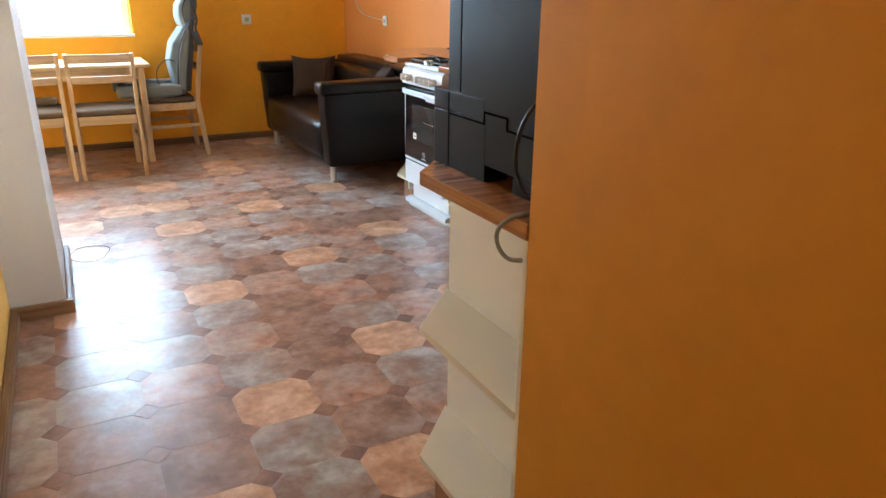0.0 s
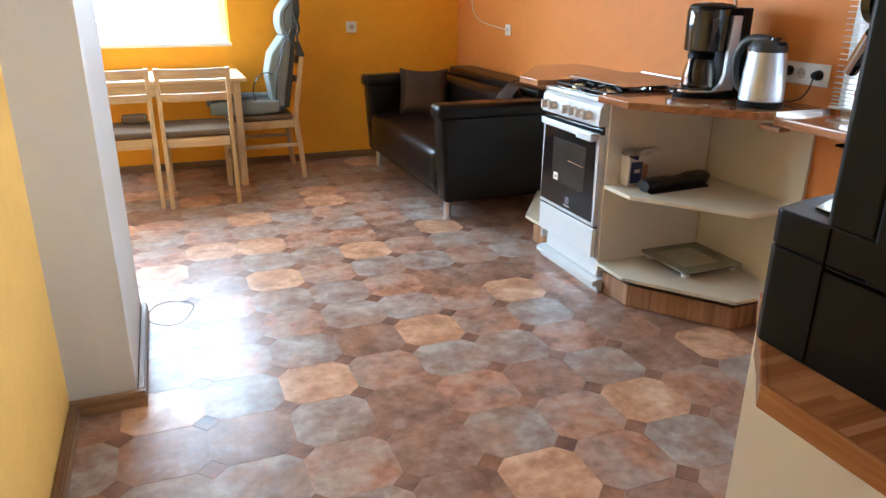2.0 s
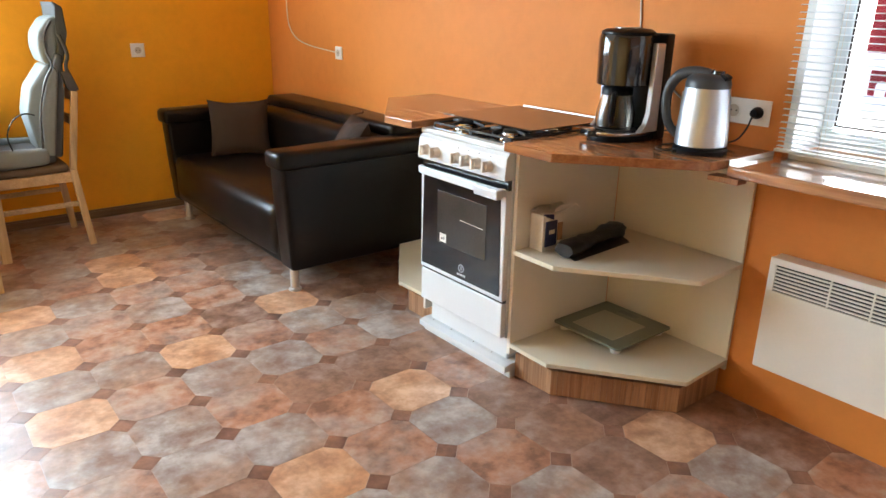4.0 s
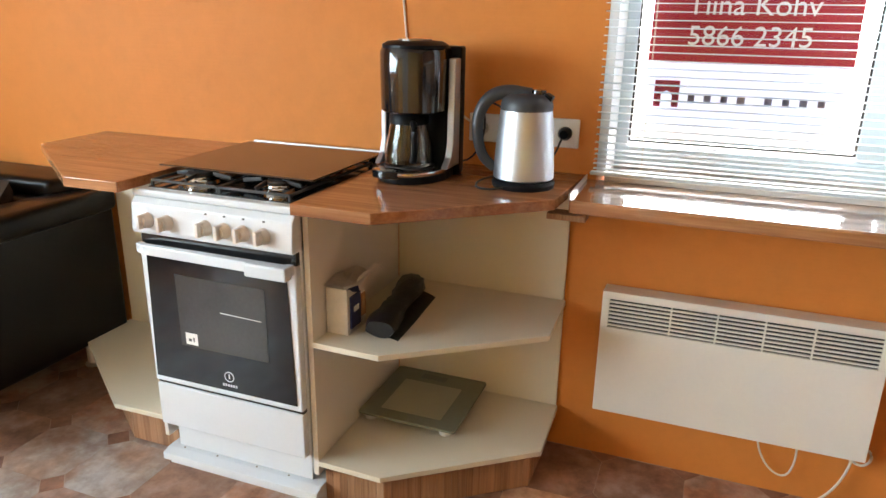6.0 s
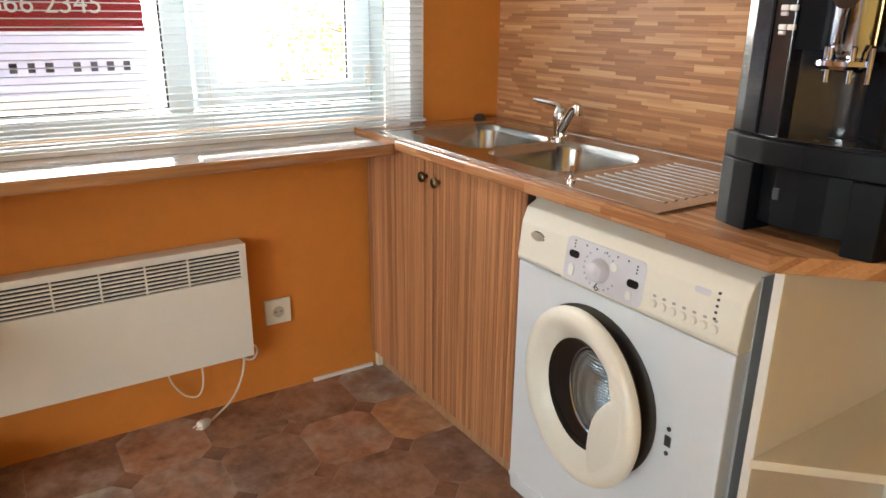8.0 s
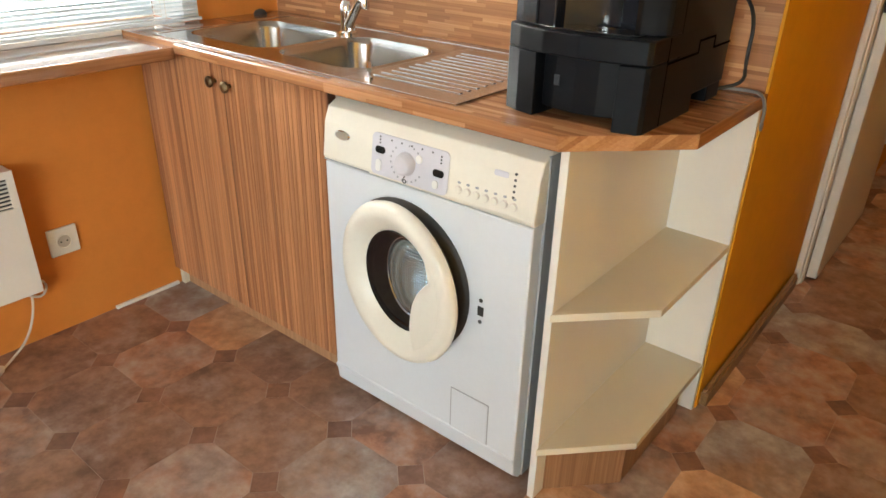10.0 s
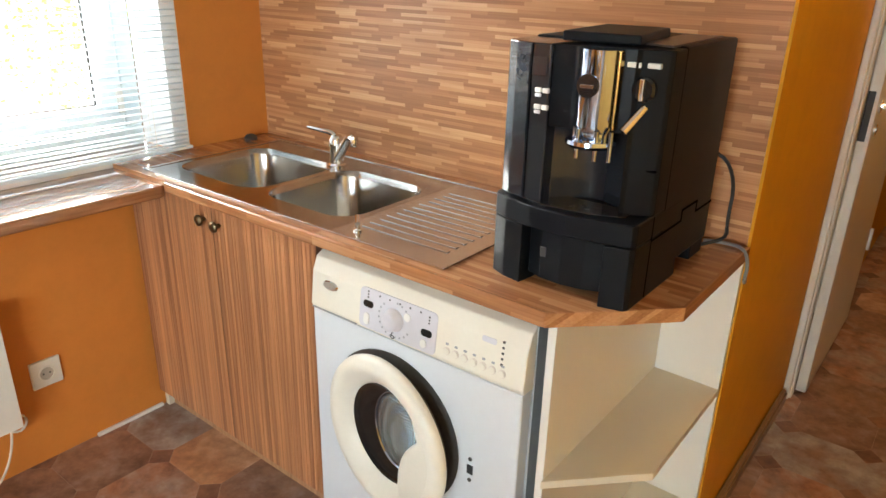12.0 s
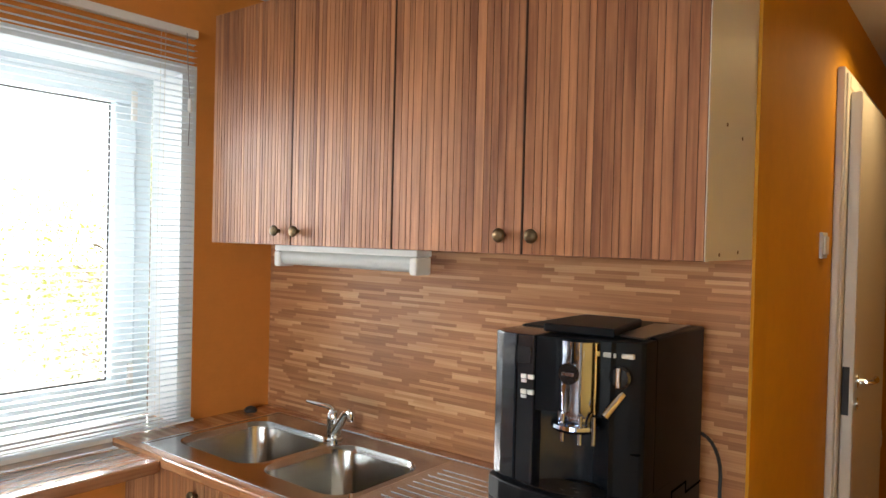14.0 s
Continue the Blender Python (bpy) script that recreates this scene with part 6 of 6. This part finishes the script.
def dining_chair(label, group):
    """A pine chair that faces +y, with its base at the origin."""
    t = thing("dining_chair", (0, 0, 0), label, "chair", group)
    w, back, front = 0.215, -0.235, 0.215
    for s in (-1, 1):
        part("back_leg", beam((s * (w - 0.012), back - 0.035, 0.0), (s * (w - 0.012), back + 0.01, 0.44), 0.026, 0.036, 0.004), PINE, t)
        part("back_post", beam((s * (w - 0.012), back + 0.01, 0.44), (s * (w - 0.012), back - 0.055, 0.862), 0.026, 0.034, 0.004), PINE, t)
        part("front_leg", box(s * (w - 0.022) - 0.018, s * (w - 0.022) + 0.018, front - 0.036, front, 0, 0.43, 0.004), PINE, t)
        part("side_rail", box(s * (w - 0.015) - 0.010, s * (w - 0.015) + 0.010, back + 0.02, front - 0.03, 0.375, 0.43, 0.003), PINEX, t)
        part("stretcher", box(s * (w - 0.015) - 0.008, s * (w - 0.015) + 0.008, back + 0.0, front - 0.03, 0.235, 0.262, 0.003), PINEX, t)
    for y in (back + 0.012, front - 0.028):
        part("seat_rail", box(-w + 0.03, w - 0.03, y - 0.010, y + 0.012, 0.375, 0.432, 0.003), PINEX, t)
    for z0, z1, d in ((0.80, 0.858, 0.052), (0.665, 0.712, 0.032)):
        loops = []
        for i in range(9):
            k = i / 8
            x = -w + 0.024 + (2 * w - 0.048) * k
            bow = 0.022 * math.sin(math.pi * k)
            y = back - d - bow
            loops.append([(x, y - 0.009, z0), (x, y + 0.009, z0), (x, y + 0.007, z1), (x, y - 0.011, z1)])
        part("back_rail", loft(loops), PINEX, t)
    part("seat", soft_box(-w + 0.004, w - 0.004, back + 0.03, front + 0.005, 0.432, 0.475, 0.010, 0.016, 4, 2), SEATFAB, t, "brown padded fabric seat", smooth=True)
    return t


seat_group = "pine chairs round the dining table"
ch = dining_chair("pale pine dining chair with brown fabric seat, pushed to the table", seat_group)
ch.location = (0.245, 4.745, 0)
copy_thing(ch, pose(-0.222, 4.765, 0, 0, 0, 1.5))
end = copy_thing(ch, pose(0.70, 5.19, 0, 0, 0, 92))
tagged(end, "pale pine dining chair at the table's end carrying a massage cushion")

# massage seat on the end chair: it faces -x
mc = thing("massage_cushion", (0.70, 5.19, 0.475), "grey massage seat cushion with headrest strapped to a chair", "cushion")
part("seat_pad", soft_box(0.40, 0.86, 4.99, 5.39, 0.487, 0.545, 0.010, 0.02, 4, 3, 0.004), GREYFAB, mc, smooth=True)
part("seat_bolster", soft_box(0.36, 0.82, 4.965, 5.015, 0.487, 0.572, 0.010, 0.02, 4, 5, 0.003), LIGHTFAB, mc, smooth=True)
part("seat_bolster", soft_box(0.36, 0.82, 5.365, 5.415, 0.487, 0.572, 0.010, 0.02, 4, 5, 0.003), LIGHTFAB, mc, smooth=True)


def side_profile(pts, y0, y1, bev):
    bm = prism(pts, y0, y1, "y")
    bmesh.ops.bevel(bm, geom=bm.edges[:], offset=bev, segments=3, profile=0.5, affect="EDGES")
    return bm


part("back_shell", side_profile([(0.84, 0.51), (0.90, 0.51), (0.955, 0.86), (0.975, 1.05), (0.94, 1.06), (0.90, 0.95)], 5.02, 5.36, 0.014), GREYFAB, mc, smooth=True)
part("back_pad", side_profile([(0.795, 0.54), (0.845, 0.53), (0.90, 0.93), (0.925, 1.0), (0.89, 1.0), (0.80, 0.88), (0.765, 0.74)], 5.06, 5.32, 0.018), LIGHTFAB, mc, smooth=True)
part("side_wing", side_profile([(0.80, 0.53), (0.86, 0.52), (0.935, 0.97), (0.915, 1.0), (0.87, 0.93), (0.82, 0.76)], 4.985, 5.05, 0.016), LIGHTFAB, mc, smooth=True)
part("side_wing", side_profile([(0.80, 0.53), (0.86, 0.52), (0.935, 0.97), (0.915, 1.0), (0.87, 0.93), (0.82, 0.76)], 5.33, 5.395, 0.016), LIGHTFAB, mc, smooth=True)
part("head_pad", side_profile([(0.885, 1.0), (0.945, 1.0), (0.99, 1.16), (0.985, 1.25), (0.93, 1.235), (0.875, 1.16), (0.865, 1.08)], 5.05, 5.33, 0.02), LIGHTFAB, mc, smooth=True)
part("head_shell", side_profile([(0.945, 1.0), (0.975, 1.0), (1.015, 1.16), (1.01, 1.29), (0.96, 1.32), (0.975, 1.20)], 5.03, 5.35, 0.012), GREYFAB, mc, smooth=True)
part("piping", tube([(0.80, 4.982, 0.54), (0.815, 4.982, 0.76), (0.865, 4.982, 0.93), (0.915, 4.982, 1.0), (0.90, 5.04, 1.06), (0.90, 5.045, 1.15), (0.945, 5.045, 1.22)], 0.006, 6), RUBBER, mc)
part("strap", tube([(0.97, 5.02, 1.15), (1.0, 5.01, 1.05), (0.975, 5.01, 1.0), (0.985, 5.01, 0.95)], 0.010, 8), RUBBER, mc, "black buckle strap")
bm = prism([(0.945, 0.97), (0.995, 0.96), (1.025, 0.87), (0.995, 0.845), (0.965, 0.88)], 5.0, 5.03, "y", 0.006)
part("strap_pouch", bm, RUBBER, mc, "black fabric pouch")
part("cord", tube([(0.66, 4.96, 0.58), (0.64, 4.95, 0.66), (0.68, 4.955, 0.74), (0.74, 4.96, 0.77), (0.79, 4.985, 0.75)], 0.004, 6), CORDB, mc)
part("hand_control", soft_box(0.37, 0.43, 5.0, 5.12, 0.560, 0.585, 0.003, 0.008, 2), RUBBER, mc, smooth=True)
hc = thing("folded_cloth", (-0.13, 4.86, 0.48), "small dark brown folded cloth on a chair seat", "cloth")
part("cloth", soft_box(-0.20, -0.05, 4.82, 4.92, 0.487, 0.535, 0.006, 0.012, 3, 2, 0.004), SEATFAB, hc, smooth=True)

# ---- garden outside ----
solid("ground", box(-60, 140, -90, 90, -0.75, -0.60), YARD, "pale sunlit yard outside the window", kind="structure")


def tree(base, height, seed):
    rnd = random.Random(seed)
    t = thing("garden_tree", base, "leafy garden tree seen pale through the window", "tree")
    b = Vector(base)
    bm = tube([b, b + Vector((0.1, 0.05, height * 0.3)), b + Vector((0.0, 0.1, height * 0.6)), b + Vector((0.1, 0, height * 0.9))], (0.09, 0.02), 10)
    tips = []
    for i in range(16):
        k = rnd.uniform(0.18, 0.85)
        s = b + Vector((0.05, 0.05, height * k))
        a = rnd.uniform(0, 2 * math.pi)
        ln = rnd.uniform(0.9, 1.9) * (1.15 - k * 0.6)
        e = s + Vector((math.cos(a) * ln, math.sin(a) * ln, rnd.uniform(0.1, 0.9)))
        m = s.lerp(e, 0.5) + Vector((0, 0, rnd.uniform(-0.05, 0.2)))
        tube([s, m, e], (0.012, 0.004), 6, bm, 1)
        tips += [s.lerp(e, q) for q in (0.45, 0.65, 0.85, 1.0)]
    part("trunk", bm, BARK, t)
    verts, faces = [], []
    for _ in range(6500):
        c = rnd.choice(tips) + Vector((rnd.gauss(0, 0.26), rnd.gauss(0, 0.26), rnd.gauss(0, 0.22)))
        q = Euler((rnd.uniform(-1.2, 1.2), rnd.uniform(-1.2, 1.2), rnd.uniform(0, 6.3))).to_matrix()
        s = rnd.uniform(0.03, 0.055)
        i = len(verts)
        for p in ((-0.5, 0, 0), (0, -0.32, 0.05), (0.9, 0, -0.08), (0, 0.32, 0.05)):
            verts.append(c + q @ (Vector(p) * s) - b)
        faces.append((i, i + 1, i + 2, i + 3))
    me = bpy.data.meshes.new("crown")
    me.from_pydata([tuple(v) for v in verts], [], faces)
    me.materials.append(LEAF)
    cr = new("crown", me)
    cr.parent = t
    return t


tree((6.7, -2.0, -0.60), 2.7, 3)

# ---- floor pieces: printed octagons with small dark diamonds between them ----
PX, PY, OX, OY, CUT, GAP = 0.257, 0.250, 0.084, 0.2225, 0.046, 0.0006


def tile_mesh(name, material, outline, h=0.004):
    bm = prism(outline, -h, 0.0, "z")
    me = bpy.data.meshes.new(name)
    bmesh.ops.recalc_face_normals(bm, faces=bm.faces)
    bm.to_mesh(me)
    bm.free()
    me.materials.append(material)
    return me


ax, ay = PX / 2 - GAP, PY / 2 - GAP
OCT = [(ax, -ay + CUT), (ax, ay - CUT), (ax - CUT, ay), (-ax + CUT, ay), (-ax, ay - CUT), (-ax, -ay + CUT), (-ax + CUT, -ay), (ax - CUT, -ay)]
c2 = CUT - 2.2 * GAP
DIA = [(c2, 0), (0, c2), (-c2, 0), (0, -c2)]
KINDS = {"s": SLATE, "p": PEACH, "r": RUST, "u": UMBER}
tiles = {k: tile_mesh("tile", m, OCT) for k, m in KINDS.items()}
dot_me = tile_mesh("dot_tile", DOTMAT, DIA)
# tones of the tiles on the walked stretch: column, row, tone
TONES = """3,8p 3,6r 3,7s 2,6u 1,6s 1,7p 2,7r 2,8u 1,8s 1,9r 2,9s 3,9s 4,9r 4,8r 5,9p 5,8s 4,7s 5,7r 6,7u 4,6u 5,6s 6,6u 4,5r 3,5s 2,5u 1,5r 5,5p 6,5r 5,4s 4,4r 3,4p 7,6p 3,10r 2,10s 1,10s 4,10u 5,10u 3,12p 1,11p 2,11r 3,11s 4,11s 5,11r 4,12r 5,12s 4,13u 5,13p 1,15p 6,8u 7,7u 8,6u 6,9r 6,11s 6,10u 6,13u 7,5s 8,5u 3,16p 5,2u 6,2u 7,2r 8,2u 6,3u 7,3u 1,3p 2,3r 1,2s 2,2u 3,3s 2,4u 1,4s 0,2u 0,6u 0,7s 6,4u 7,4r 8,3u 8,4r 5,3r 4,3u 4,2s 3,2r 0,4r 0,5s 0,8r"""
KNOWN = {}
for word in TONES.split():
    col_, row_ = word[:-1].split(",")
    KNOWN[int(col_), int(row_)] = word[-1]
rnd = random.Random(11)
rest = {k: ([], []) for k in "spru"}
dots_rest = ([], [])
W_, E_, S_, N_ = -3.0, 2.4, -3.5, FAR_Y
near_x, near_y = (-0.32, 2.42), (0.0, 5.54)


def clip(pts, x0, x1, y0, y1):
    for axis, lim, keep in ((0, x0, 1), (0, x1, -1), (1, y0, 1), (1, y1, -1)):
        out = []
        for i, p in enumerate(pts):
            q = pts[(i + 1) % len(pts)]
            dp, dq = (p[axis] - lim) * keep, (q[axis] - lim) * keep
            if dp >= 0:
                out.append(p)
            if dp * dq < 0:
                s = dp / (dp - dq)
                out.append((p[0] + (q[0] - p[0]) * s, p[1] + (q[1] - p[1]) * s))
        pts = out
        if len(pts) < 3:
            return []
    return pts


def lay(store, pts):
    v, f = store
    i, n = len(v), len(pts)
    v += [(p[0] - 1.0, p[1] - 2.0, 0.02) for p in pts] + [(p[0] - 1.0, p[1] - 2.0, 0.016) for p in pts]
    f.append(tuple(range(i, i + n)))
    for k in range(n):
        j = (k + 1) % n
        f.append((i + k, i + n + k, i + n + j, i + j))


for i in range(-12, 10):
    for j in range(-16, 23):
        cx, cy = OX + (i + 0.5) * PX, OY + (j + 0.5) * PY
        kind = KNOWN.get((i, j)) or rnd.choices("spru", (0.36, 0.12, 0.28, 0.24))[0]
        if W_ - 0.13 < cx < E_ + 0.13 and S_ - 0.13 < cy < N_ + 0.13 and not (cx < -0.45 and cy < 2.6) and not (cx > 0.80 and cy < -0.13):
            inside = W_ + 0.13 < cx < E_ - 0.12 and cy < N_ - 0.12
            if inside and near_x[0] < cx < near_x[1] and near_y[0] < cy < near_y[1]:
                ob = new("tile", tiles[kind])
                ob.parent = floor
                ob.location = (cx - 1.0, cy - 2.0, 0.02)
            else:
                pts = clip([(cx + p[0], cy + p[1]) for p in OCT], W_, E_, S_, N_)
                if pts:
                    lay(rest[kind], pts)
        dx, dy = OX + i * PX, OY + j * PY
        if W_ < dx < E_ and S_ < dy < N_ and not (dx < -0.45 and dy < 2.6) and not (dx > 0.76 and dy < -0.05):
            if near_x[0] < dx < E_ - 0.05 and near_y[0] < dy < N_ - 0.05:
                ob = new("dot_tile", dot_me)
                ob.parent = floor
                ob.location = (dx - 1.0, dy - 2.0, 0.02)
            else:
                pts = clip([(dx + p[0], dy + p[1]) for p in DIA], W_, E_, S_, N_)
                if pts:
                    lay(dots_rest, pts)
for nm, store, m in [("outer_tiles", rest[k], KINDS[k]) for k in "spru"] + [("outer_dots", dots_rest, DOTMAT)]:
    me = bpy.data.meshes.new(nm)
    me.from_pydata(store[0], [], store[1])
    me.materials.append(m)
    ob = new(nm, me)
    ob.parent = floor
    tagged(ob, kind="stuff")
